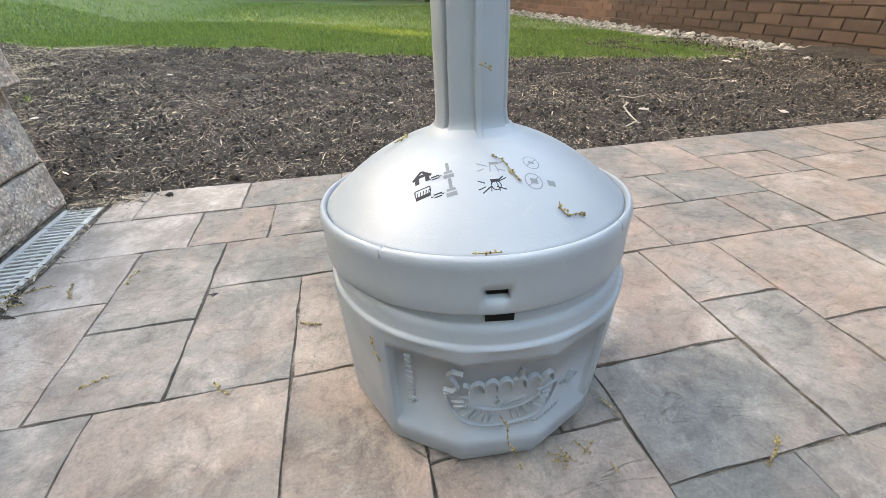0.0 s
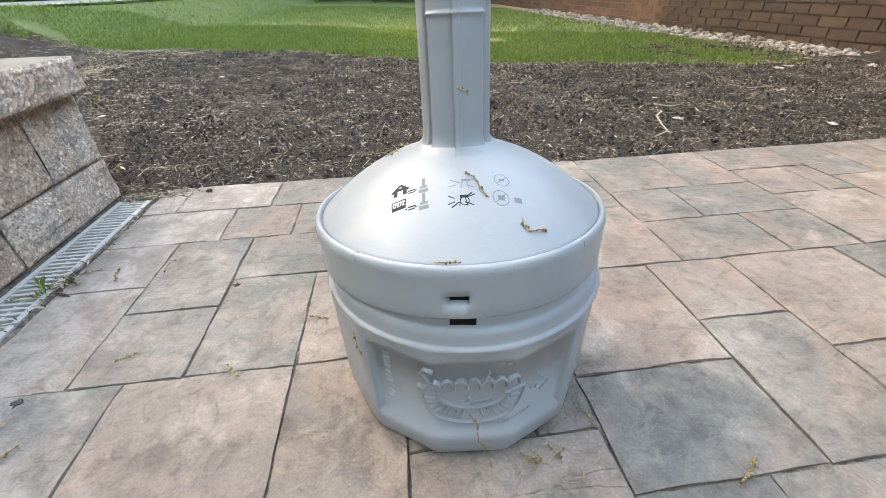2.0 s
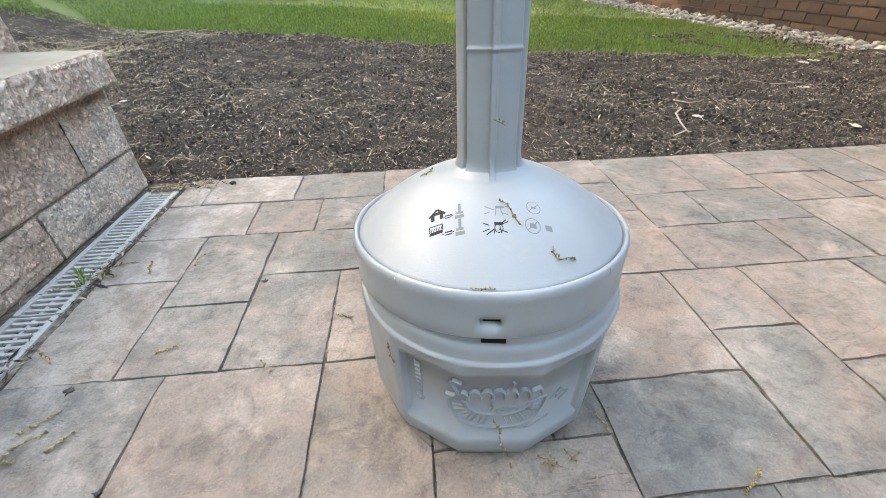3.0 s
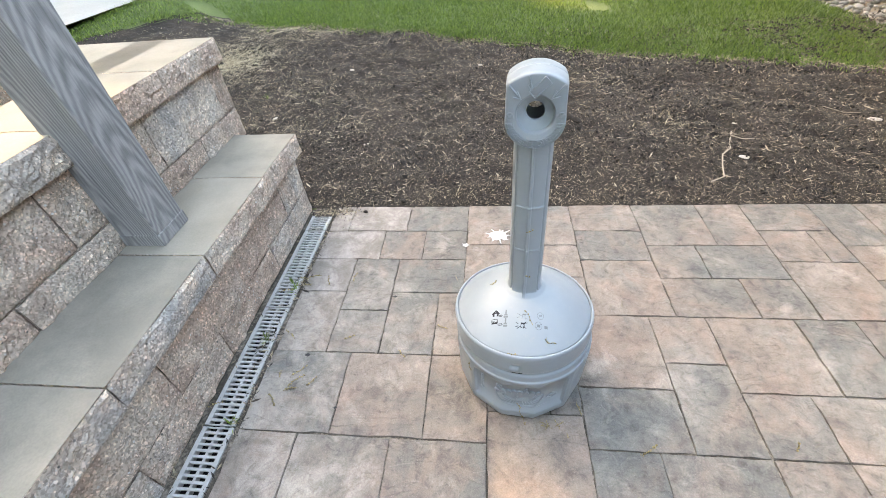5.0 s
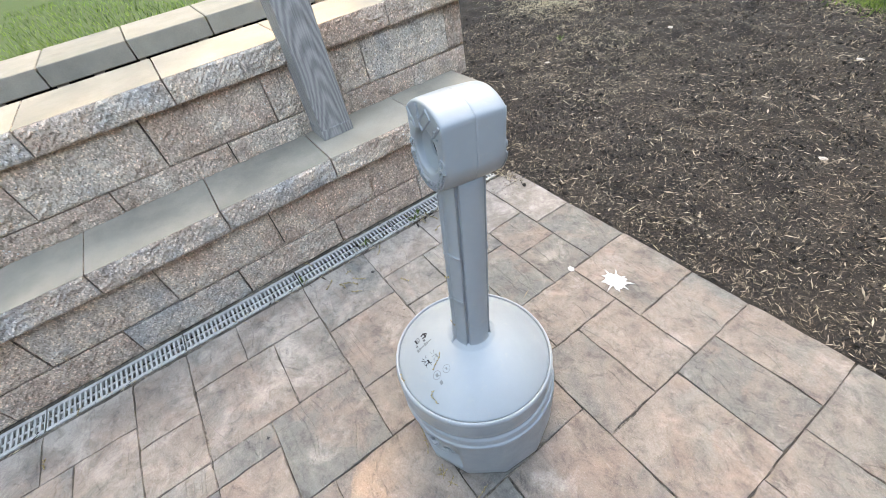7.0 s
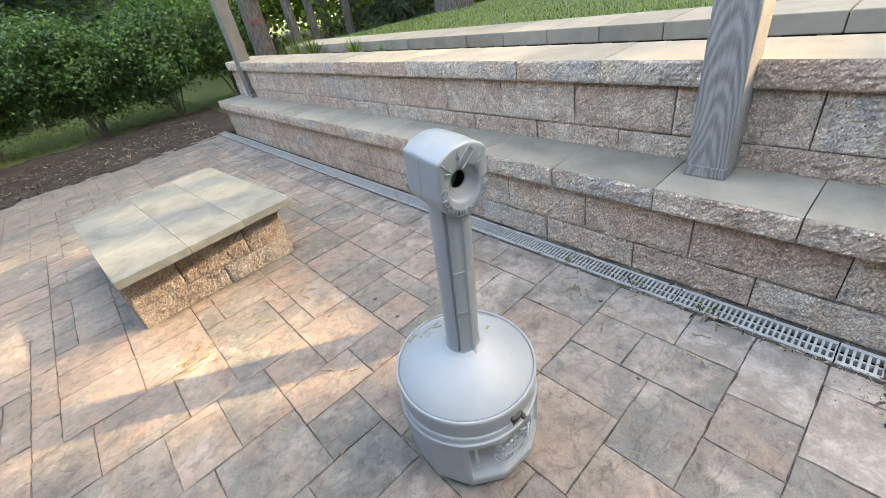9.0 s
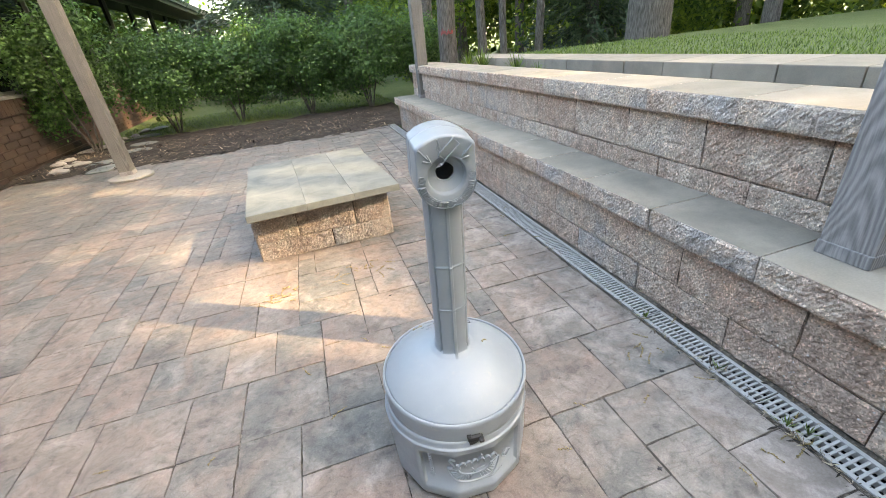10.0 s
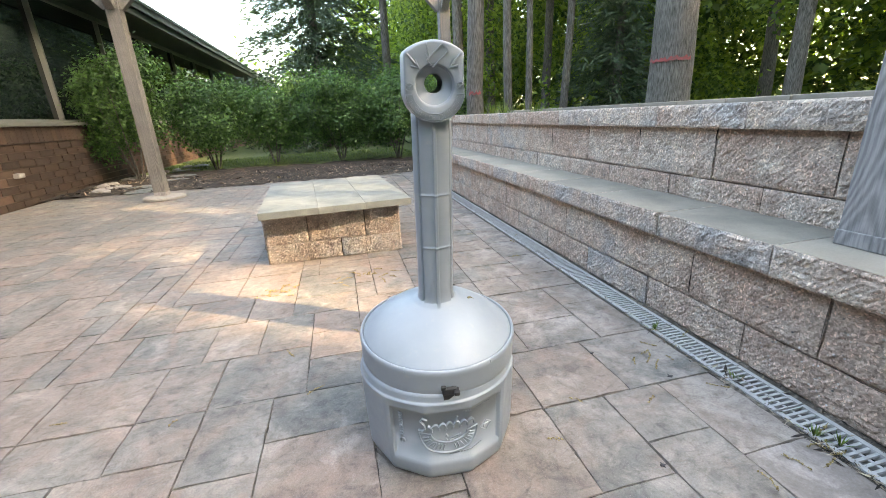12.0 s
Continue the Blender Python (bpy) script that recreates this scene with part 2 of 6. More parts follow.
def make_soil(name, stops, size=55, depth=0.012):
    s = Shade(name, 0.95)
    p = s.place()
    a, b = s.noise(p, size, 6, 0.75, 0.5), s.noise(p, 3.5, 5, 0.6)
    c = s.ramp(s.maths("ADD", s.maths("MULTIPLY", a, 0.7), s.maths("MULTIPLY", b, 0.35)), stops)
    s.bump(a, depth, 1.0)
    return s.done(c)


def make_glass():
    s = Shade("dark window glass", 0.03)
    s.b.inputs["Specular IOR Level"].default_value = 0.9
    p = s.place()
    s.bump(s.noise(p, 0.8, 1), 0.003, 0.1)
    return s.done((0.008, 0.014, 0.016))


def make_flag():
    s = Shade("bluestone slab", 0.75)
    s.b.inputs["Specular IOR Level"].default_value = 0.3
    own, pos = s.own(), s.place()
    c = s.ramp(s.noise(own, 5, 5, 0.6, 0.8), [(0.3, (0.10, 0.113, 0.110)), (0.55, (0.155, 0.168, 0.160)), (0.8, (0.215, 0.218, 0.20))])
    fine = s.noise(pos, 140, 3, 0.7)
    c = s.mix(s.grey(fine, 0.35, 0.65, 0.25, 0), c, s.mix(1.0, c, (0.6, 0.6, 0.6), "MULTIPLY"))
    s.bump(s.noise(own, 22, 5, 0.6), 0.004, 0.5)
    return s.done(c)


SPLIT_STOPS = [(0.0, (0.33, 0.325, 0.325)), (0.20, (0.43, 0.41, 0.39)), (0.38, (0.56, 0.46, 0.385)), (0.56, (0.48, 0.355, 0.285)), (0.76, (0.60, 0.51, 0.43)), (1.0, (0.38, 0.37, 0.365))]
PAVER, PALE_PAVER, JOINT = make_paver(), make_pale_paver(), make_joint()
SPLIT = make_split("split-face concrete block", SPLIT_STOPS)
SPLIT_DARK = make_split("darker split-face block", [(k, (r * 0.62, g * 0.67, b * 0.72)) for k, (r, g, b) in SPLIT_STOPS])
CAP_TOP, FLAG = make_cap_top(), make_flag()
PLASTIC = make_plastic()
INK = make_plain("black printed ink", (0.025, 0.025, 0.03), 0.5)
GREY_INK = make_plain("worn grey ink", (0.16, 0.17, 0.18), 0.6)
RUBBER = make_plain("black rubber", (0.016, 0.016, 0.017), 0.5)
# near-black colour stands in for shade inside the slots, drain and kerb bed
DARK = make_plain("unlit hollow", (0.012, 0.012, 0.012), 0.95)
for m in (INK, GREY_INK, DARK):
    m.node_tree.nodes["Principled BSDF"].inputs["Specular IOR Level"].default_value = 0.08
GRATE = make_plain("pale grey grate plastic", (0.42, 0.415, 0.40), 0.6, 0, 24, 0.6)
POST = make_wood("weathered grey timber", [(0.25, (0.11, 0.107, 0.108)), (0.5, (0.215, 0.208, 0.206)), (0.8, (0.36, 0.345, 0.33))])
POST_TAN = make_wood("weathered tan timber", [(0.25, (0.072, 0.067, 0.062)), (0.5, (0.132, 0.124, 0.113)), (0.8, (0.215, 0.20, 0.182))])
BARK = make_bark()
LEAF_HEDGE = make_leaf("shrub leaves", (0.020, 0.056, 0.018), (0.088, 0.195, 0.052), 0.32)
LEAF_WOOD = make_leaf("woodland leaves", (0.024, 0.062, 0.014), (0.19, 0.29, 0.055), 0.50)
LEAF_FIR = make_leaf("conifer needles", (0.022, 0.046, 0.026), (0.065, 0.105, 0.055), 0.2)
GRASS = make_leaf("grass blades", (0.026, 0.060, 0.013), (0.175, 0.262, 0.062), 0.3)
CHIP = make_island("shredded bark chips", [(0.0, (0.007, 0.005, 0.0038)), (0.36, (0.020, 0.0145, 0.0105)), (0.54, (0.085, 0.062, 0.046)), (0.74, (0.215, 0.165, 0.122)), (0.92, (0.36, 0.285, 0.21)), (1.0, (0.55, 0.46, 0.35))])
CRUMB = make_island("dark bark crumbs", [(0.0, (0.008, 0.0056, 0.0042)), (0.7, (0.024, 0.0175, 0.013)), (1.0, (0.080, 0.060, 0.045))])
STRAW = make_island("dry straw", [(0.0, (0.20, 0.16, 0.11)), (0.5, (0.36, 0.30, 0.20)), (1.0, (0.52, 0.45, 0.32))])
HOLE_BLACK = make_plain("soot-blackened hollow", (0.012, 0.012, 0.012), 0.9)
PEBBLE = make_island("river pebbles", [(0.0, (0.13, 0.122, 0.113)), (0.5, (0.25, 0.235, 0.215)), (1.0, (0.40, 0.38, 0.35))], 0.7)
MULCH = make_soil("dark mulch", [(0.34, (0.007, 0.0052, 0.004)), (0.54, (0.022, 0.016, 0.012)), (0.68, (0.075, 0.056, 0.042)), (0.85, (0.18, 0.14, 0.105))])
TURF = make_soil("turf soil", [(0.3, (0.045, 0.06, 0.022)), (0.55, (0.085, 0.12, 0.035)), (0.8, (0.14, 0.135, 0.062))], 70, 0.008)
STRAW_SOIL = make_soil("dry bare soil", [(0.3, (0.13, 0.10, 0.075)), (0.55, (0.25, 0.20, 0.145)), (0.8, (0.40, 0.33, 0.24))], 60, 0.008)
CONCRETE = make_soil("pale concrete", [(0.3, (0.24, 0.232, 0.218)), (0.6, (0.31, 0.30, 0.282)), (0.85, (0.37, 0.358, 0.338))], 40, 0.001)
BRICK = make_brick()
MORTAR = make_plain("mortar", (0.13, 0.10, 0.082), 0.9)
GREEN_METAL = make_plain("dark green painted metal", (0.018, 0.028, 0.026), 0.45)
FRAME_METAL = make_plain("grey window frame", (0.16, 0.165, 0.155), 0.45)
GLASS = make_glass()
CATKIN = make_island("dry oak catkins", [(0.0, (0.13, 0.09, 0.035)), (0.5, (0.27, 0.20, 0.08)), (1.0, (0.40, 0.32, 0.15))])
TWIG = make_plain("bleached twig", (0.36, 0.30, 0.24), 0.8)
SPILL = make_soil("white lime spill", [(0.3, (0.55, 0.53, 0.5)), (0.6, (0.72, 0.71, 0.69))], 60, 0.002)
RED_PAINT = make_soil("faded red marking paint on bark", [(0.40, (0.10, 0.075, 0.068)), (0.52, (0.24, 0.055, 0.055)), (0.70, (0.34, 0.06, 0.065))], 60, 0.01)


# ---- mesh helpers ----
def mesh_from(name, verts, faces, mats, index=None, smooth=False):
    me = bpy.data.meshes.new(name)
    me.from_pydata([tuple(v) for v in verts], [], [tuple(f) for f in faces])
    for m in mats:
        me.materials.append(m)
    if index is not None:
        me.polygons.foreach_set("material_index", list(index))
    if smooth:
        me.polygons.foreach_set("use_smooth", [True] * len(me.polygons))
    me.update()
    return me


def child(ob, parent):
    ob.parent = parent
    return ob


def part(name, bm, material, parent, label="", smooth=False, sharp=None):
    """Links a bmesh as one mesh object under a thing."""
    me = bpy.data.meshes.new(name)
    if smooth:
        for f in bm.faces:
            f.smooth = True
        if sharp:
            for e in bm.edges:
                if len(e.link_faces) == 2 and e.calc_face_angle(0) > radians(sharp):
                    e.smooth = False
    bm.to_mesh(me)
    bm.free()
    me.materials.append(material)
    ob = new(name, me)
    ob.parent = parent
    return tagged(ob, label)


def empty(name, m=None, label="", category="", group="", kind=""):
    ob = new(name)
    ob.empty_display_size = 0.1
    if m is not None:
        ob.matrix_world = m
    return tagged(ob, label, category, group, kind)


def box(bm, x0, x1, y0, y1, z0, z1, bevel=0.0):
    vs = [bm.verts.new((x, y, z)) for x in (x0, x1) for y in (y0, y1) for z in (z0, z1)]
    fs = [bm.faces.new([vs[i] for i in q]) for q in ((0, 1, 3, 2), (4, 6, 7, 5), (0, 4, 5, 1), (2, 3, 7, 6), (0, 2, 6, 4), (1, 5, 7, 3))]
    if bevel:
        es = list({e for f in fs for e in f.edges})
        bmesh.ops.bevel(bm, geom=es, offset=bevel, segments=2, affect="EDGES", profile=0.5)
    return vs


def box_bm(*a, bevel=0.0):
    bm = bmesh.new()
    box(bm, *a, bevel=bevel)
    return bm


def lathe(bm, rows, n=72, radius=None, window=None, angles=None):
    """Rings of (r, z) round the z axis. radius(r, row, angle) may reshape a ring; window(row, column) leaves faces out."""
    rings = []
    angles = angles or [2 * math.pi * k / n for k in range(n)]
    n = len(angles)
    for i, (r, z) in enumerate(rows):
        ring = []
        for a in angles:
            rr = radius(r, i, a) if radius else r
            ring.append(bm.verts.new((rr * math.sin(a), -rr * math.cos(a), z)))
        rings.append(ring)
    for i in range(len(rows) - 1):
        for k in range(n):
            if window and window(i, k):
                continue
            k2 = (k + 1) % n
            bm.faces.new((rings[i][k], rings[i][k2], rings[i + 1][k2], rings[i + 1][k]))
    return rings


def tube(bm, points, radius, sides=6, taper=1.0):
    """A round rod along points."""
    pts = [Vector(p) for p in points]
    rings = []
    for i, p in enumerate(pts):
        d = (pts[min(i + 1, len(pts) - 1)] - pts[max(i - 1, 0)]).normalized()
        u = d.orthogonal().normalized()
        v = d.cross(u)
        r = radius * (1 + (taper - 1) * i / max(1, len(pts) - 1))
        rings.append([bm.verts.new(p + r * (math.cos(a) * u + math.sin(a) * v)) for a in (2 * math.pi * k / sides for k in range(sides))])
    for a, b in zip(rings, rings[1:]):
        for k in range(sides):
            bm.faces.new((a[k], a[(k + 1) % sides], b[(k + 1) % sides], b[k]))
    bm.faces.new(rings[0][::-1])
    bm.faces.new(rings[-1])


def quads_mesh(name, centres, ups, sides, lengths, widths, material):
    """Many small pointed leaves: a four-cornered blade at each centre."""
    c, u, s = (np.asarray(v, float) for v in (centres, ups, sides))
    n = len(c)
    l, w = np.asarray(lengths, float).reshape(-1, 1), np.asarray(widths, float).reshape(-1, 1)
    v = np.stack([c - u * l / 2, c + s * w / 2, c + u * l / 2, c - s * w / 2], 1).reshape(-1, 3)
    me = bpy.data.meshes.new(name)
    me.vertices.add(4 * n)
    me.vertices.foreach_set("co", v.ravel())
    me.loops.add(4 * n)
    me.loops.foreach_set("vertex_index", np.arange(4 * n, dtype=np.int32))
    me.polygons.add(n)
    me.polygons.foreach_set("loop_start", np.arange(0, 4 * n, 4, dtype=np.int32))
    me.update(calc_edges=True)
    me.materials.append(material)
    return me


def unit(v):
    return v / np.maximum(np.linalg.norm(v, axis=1, keepdims=True), 1e-9)


def leaves(name, rng, blobs, count, size, material, flat=0.4, shell=0.55, airy=1.5):
    """A crown: leaves in many small clumps spread over ellipsoids (x, y, z, rx, ry, rz)."""
    b = np.array(blobs, float)
    weight = (b[:, 3] * b[:, 4] * b[:, 5]) ** 0.667
    clumps = max(1, count // 14)
    pick = rng.choice(len(b), clumps, p=weight / weight.sum())
    d = unit(rng.normal(size=(clumps, 3)))
    r = rng.uniform(shell, 1.0, (clumps, 1)) ** 0.8 * (1 + 0.12 * rng.normal(size=(clumps, 1)))
    heart = b[pick, :3] + d * r * b[pick, 3:]
    which = rng.integers(0, clumps, count)
    c = heart[which] + rng.normal(size=(count, 3)) * size * airy
    out = unit(c - b[pick[which], :3])
    normal = unit(out + 0.9 * rng.normal(size=(count, 3)) + np.array([0, 0, flat]))
    up = unit(np.cross(normal, rng.normal(size=(count, 3))))
    side = np.cross(normal, up)
    l = size * rng.uniform(0.7, 1.3, count)
    return quads_mesh(name, c, up, side, l, l * 0.62, material)


# ---- ground, beds and patio base ----
PATIO_X0, PATIO_X1, PATIO_Y0, PATIO_Y1 = -0.91, 3.95, -5.6, 0.905


def lawn_edge(x):
    """Where the grass begins beyond the mulch bed."""
    xs = [-9.0, -4.1, -3.5, -2.9, -2.0, -0.5, 1.3, 2.7, 3.6]
    ys = [1.2, 1.6, 3.9, 4.4, 4.15, 3.75, 3.08, 2.62, 2.65]
    return float(np.interp(x, xs, ys)) + 0.10 * noise.noise((x * 1.7, 3.1, 0)) + 0.05 * noise.noise((x * 6, 8.1, 0))


def sheet(name, xs, y_low, y_high, rows, height, material, label):
    """A strip of ground between two curves."""
    verts, faces = [], []
    for x in xs:
        a, b = y_low(x), y_high(x)
        for j in range(rows + 1):
            y = a + (b - a) * j / rows
            verts.append((x, y, height(x, y)))
    for i in range(len(xs) - 1):
        for j in range(rows):
            k = i * (rows + 1) + j
            faces.append((k, k + rows + 1, k + rows + 2, k + 1))
    ob = new(name, mesh_from(name, verts, faces, [material], smooth=True))
    return tagged(ob, label, "ground", kind="structure")


def rise(x, y):
    """The ground climbs gently behind the wall's end and banks up to the path."""
    s = lambda v: (lambda c: c * c * (3 - 2 * c))(min(1.0, max(0.0, v)))
    return 0.12 * s((y - 1.5) / 3) * s((1.5 - x) / 3.5) + 0.37 * s((-2.75 - x) / 1.25) * s((y - 0.8) / 1.6)


def soil_height(x, y):
    return -0.004 + 0.016 * min(1.0, max(0.0, (y - 0.93) * 8 if y > 0 else 1.0)) + rise(x, y) + (0.030 * noise.fractal((x * 2.3, y * 2.3, 1.0), 1.0, 2.1, 4) + 0.050 * noise.noise((x * 9, y * 9, 2.0)) * abs(noise.noise((x * 3, y * 3, 6.0))) ** 0.5) * min(1.0, 0.25 + abs(y - 0.905) * 4)


bm = bmesh.new()
bmesh.ops.create_grid(bm, x_segments=60, y_segments=60, size=300)
for v in bm.verts:
    v.co.z = -0.12
tagged(part("ground", bm, TURF, None), "flat green turf ground reaching the horizon", "ground", kind="structure")

span = lambda a, b, step: [a + (b - a) * i / max(1, round((b - a) / step)) for i in range(round((b - a) / step) + 1)]
sheet("mulch_bed", span(-4.6, 4.15, 0.03), lambda x: PATIO_Y1 - 0.004, lambda x: lawn_edge(x) + 0.12, 100, soil_height, MULCH, "dark brown shredded mulch bed beside the patio")
sheet("lawn", span(-9.0, 3.45, 0.15), lawn_edge, lambda x: 40.0, 60, lambda x, y: 0.006 + rise(x, y) - 0.03 * max(0, x - 2) + 0.02 * noise.noise((x, y, 7)), TURF, "mown green lawn behind the mulch bed")
sheet("pebble_bed", span(3.2, 4.25, 0.2), lambda x: 2.2, lambda x: 40.0, 30, lambda x, y: -0.05, STRAW_SOIL, "soil under the pebble strip")
sheet("path", span(-14.0, -3.95, 0.3), lambda x: 0.95, lambda x: 40.0, 60, lambda x, y: 0.525, CONCRETE, "pale concrete path beyond the lawn")
sheet("back_bed", span(-1.5, 4.2, 0.08), lambda x: -8.3 + 0.15 * noise.noise((x, 1, 1)), lambda x: PATIO_Y0 + 0.03, 40, lambda x, y: soil_height(x, y) - 0.01, MULCH, "dark mulch bed under the hedge")
sheet("back_lawn", span(-30.0, 4.2, 0.6), lambda x: -40.0, lambda x: -8.2 if x > -1.5 else -5.2, 50, lambda x, y: -0.02, TURF, "shaded grass behind the hedge")

patio = tagged(part("pavement", box_bm(PATIO_X0, PATIO_X1, PATIO_Y0, PATIO_Y1, -0.10, -0.0055), JOINT, None), "patio of mottled brown and grey concrete pavers with dark sand joints", "pavement", kind="structure")

# ---- retaining walls ----
WALL_Y0, WALL_Y1 = -5.35, 0.885
MODULE = 0.455


def rough_block(name, length, depth, height, seed, rough=0.016, top=None, stone=None):
    """A split-face block: its broken face looks along +x, its length lies along y, its middle front bottom at the origin."""
    ny, nz = max(6, round(length / 0.0098)), max(5, round(height / 0.0098))
    verts, faces, index = [], [], []
    for i in range(ny + 1):
        for j in range(nz + 1):
            y, z = (i / ny - 0.5) * length, j / nz * height
            edge = min(i, ny - i, j, nz - j)
            out = rough * (0.15 + 0.5 * noise.fractal((y * 9 + seed * 7.7, z * 9, seed * 3.1), 1.0, 2.1, 2) + 0.65 * abs(noise.noise((y * 24, z * 27, seed))) + 0.85 * abs(noise.noise((y * 52, z * 55, seed + 5))))
            out *= 0.30 if edge == 0 else 0.9 if edge == 1 else 1.0
            verts.append((max(-0.004, out), y, z))
            if i < ny and j < nz:
                k = i * (nz + 1) + j
                faces.append((k, k + nz + 1, k + nz + 2, k + 1))
                index.append(0)
    base = len(verts)
    h, l = height, length / 2
    verts += [(0, -l, 0), (0, l, 0), (0, l, h), (0, -l, h), (-depth, -l, 0), (-depth, l, 0), (-depth, l, h), (-depth, -l, h)]
    for q, m in (((3, 2, 6, 7), 1), ((0, 4, 5, 1), 0), ((0, 3, 7, 4), 0), ((1, 5, 6, 2), 0), ((4, 7, 6, 5), 0)):
        faces.append(tuple(base + v for v in q))
        index.append(m)
    return mesh_from(name, verts, faces, [stone or SPLIT, top or stone or SPLIT], index)


GAP = 0.005
TALL = [rough_block("tall block", MODULE - GAP, 0.25, 0.212, k) for k in range(5)]
SHORT = [rough_block("short block", MODULE - GAP, 0.25, 0.134, 20 + k, 0.014) for k in range(5)]
CAPS = [rough_block("cap stone", MODULE - GAP, 0.36, 0.094, 40 + k, 0.016, CAP_TOP) for k in range(5)]


def course(wall, name, meshes, x, z, first, seed):
    """A row of blocks along the wall, with a joint at y = first; the ends are cut to the wall's length."""
    rng = random.Random(seed)
    y = first
    while y > WALL_Y0 - MODULE:
        y -= MODULE
    while y < WALL_Y1:
        a, b = max(y, WALL_Y0), min(y + MODULE, WALL_Y1)
        if b - a > 0.06:
            ob = child(new(name, rng.choice(meshes)), wall)
            ob.location = (x + rng.uniform(-0.003, 0.003), (a + b) / 2, z)
            ob.scale = (1, (b - a) / MODULE, 1)
        y += MODULE


def core(name, x0, x1, y0, y1, z0, z1, label, category="wall"):
    return tagged(part(name, box_bm(x0, x1, y0, y1, z0, z1), JOINT, None), label, category, kind="structure")


wall_bench = core("wall_bench", -1.45, -1.07, WALL_Y0 + 0.03, WALL_Y1 - 0.03, -0.02, 0.350, "low seat wall of rough tan and grey split-face blocks with smooth caps")
wall_upper = core("wall_upper", -1.62, -1.33, WALL_Y0 + 0.03, WALL_Y1 + 0.06, 0.30, 0.728, "upper retaining wall of rough split-face blocks with smooth caps")
course(wall_bench, "short_block", SHORT, -1.045, 0.0, -0.02, 1)
course(wall_bench, "tall_block", TALL, -1.045, 0.140, 0.20, 2)
course(wall_bench, "cap_stone", CAPS, -0.992, 0.349, 0.056, 3)
WALL_Y1 += 0.1
course(wall_upper, "short_block", SHORT, -1.30, 0.402, -0.246, 4)
course(wall_upper, "tall_block", TALL, -1.30, 0.540, -0.02, 5)
course(wall_upper, "cap_stone", CAPS, -1.262, 0.748, -0.33, 6)
WALL_Y1 -= 0.1

# behind the upper caps: a narrow sunken strip of soil, then smooth kerb stones that hold the terrace
CAP_DEEP = [rough_block("deep cap stone", MODULE - GAP, 0.45, 0.094, 60 + k, 0.014, CAP_TOP) for k in range(3)]
rng = random.Random(8)
for i in range(8):
    ob = child(new("cap_stone", CAP_DEEP[i % 3]), wall_upper)
    ob.matrix_basis = pose(-1.70 - 0.455 * i, 0.985 + rng.uniform(-0.003, 0.003), 0.748, 0, 0, 90)
core("wall_return", -5.4, -1.45, 0.62, 0.95, -0.1, 0.745, "rough block return of the retaining wall")
tagged(part("planter_soil", box_bm(-2.03, -1.55, -5.2, 0.62, 0.0, 0.735), MULCH, None), "dark planting soil between wall caps and kerb", "soil", kind="structure")
tagged(part("terrace", box_bm(-13.5, -2.43, -5.3, 0.60, -0.1, 0.815), TURF, None), "raised grassy terrace behind the kerb", "ground", kind="structure")
kerb = empty("kerb", None, "row of smooth grey concrete kerb stones behind the wall caps", "kerb", kind="structure")
KERB = part("kerb_stone", box_bm(-0.44, 0, -0.1800, 0.1800, 0, 0.088, bevel=0.005), CAP_TOP, kerb)
KERB.location = (-2.0, 0.1625, 0.778)
for i in range(1, 15):
    ob = child(new("kerb_stone", KERB.data), kerb)
    ob.location = (-2.0 + rng.uniform(-0.004, 0.004), 0.1625 - 0.365 * i, 0.778)
part("kerb_stone", box_bm(-0.44, 0, -0.125, 0.125, 0, 0.088, bevel=0.005), CAP_TOP, kerb).location = (-2.0, 0.4725, 0.778)
# black colour gives the shadow slit below the kerb
part("kerb_bed", box_bm(-2.42, -2.030, -5.3, 0.60, 0.2, 0.7775), DARK, kerb, "bed under the kerb stones, coloured black for the shade there")
for i in range(26):
    w = rng.uniform(0.012, 0.03)
    y = 0.50 - 0.205 * i + rng.uniform(-0.05, 0.05)
    part("shim", box_bm(-2.032, -2.007 - rng.uniform(0, 0.006), y - w, y + w, 0.73, 0.7785), PALE_PAVER, kerb, "mortar dab under the kerb stones")

# sand filling between the paving, the drain and the wall's foot
tagged(part("sand_strip", box_bm(-1.08, -1.021, -5.3, 0.885, -0.1, -0.002), JOINT, patio), "sand filling beside the wall")
tagged(part("sand_strip", box_bm(-1.021, -0.905, 0.826, 0.900, -0.1, -0.002), JOINT, patio), "sand filling at the drain's end")

tagged(part("sand_strip", box_bm(-0.9115, -0.897, -5.3, 0.885, -0.1, -0.0025), JOINT, patio), "sand filling between drain and pavers")

# ---- drain ----
drain = empty("drain_channel", None, "pale grey slotted plastic drain channel at the foot of the seat wall", "drain", kind="structure")
# bed is black to give the shade under the grates
part("channel", box_bm(-1.025, -0.912, WALL_Y0, 0.83, -0.09, -0.035), DARK, drain, "channel bed coloured black for the shade under the grates")


def grate_mesh(L=0.494, n=27):
    bm = bmesh.new()
    W, t = 0.104, 0.006
    for x in (-W / 2 + 0.006, 0.0, W / 2 - 0.006):
        w = 0.0075 if x else 0.0045
        box(bm, x - w, x + w, -L / 2, L / 2, -0.02, t if x else t - 0.005)
    for i in range(n + 1):
        y = -L / 2 + L * i / n
        box(bm, -W / 2 + 0.01, W / 2 - 0.01, max(-L / 2, y - 0.0038), min(L / 2, y + 0.0038), -0.003, t - 0.002)
    return bm


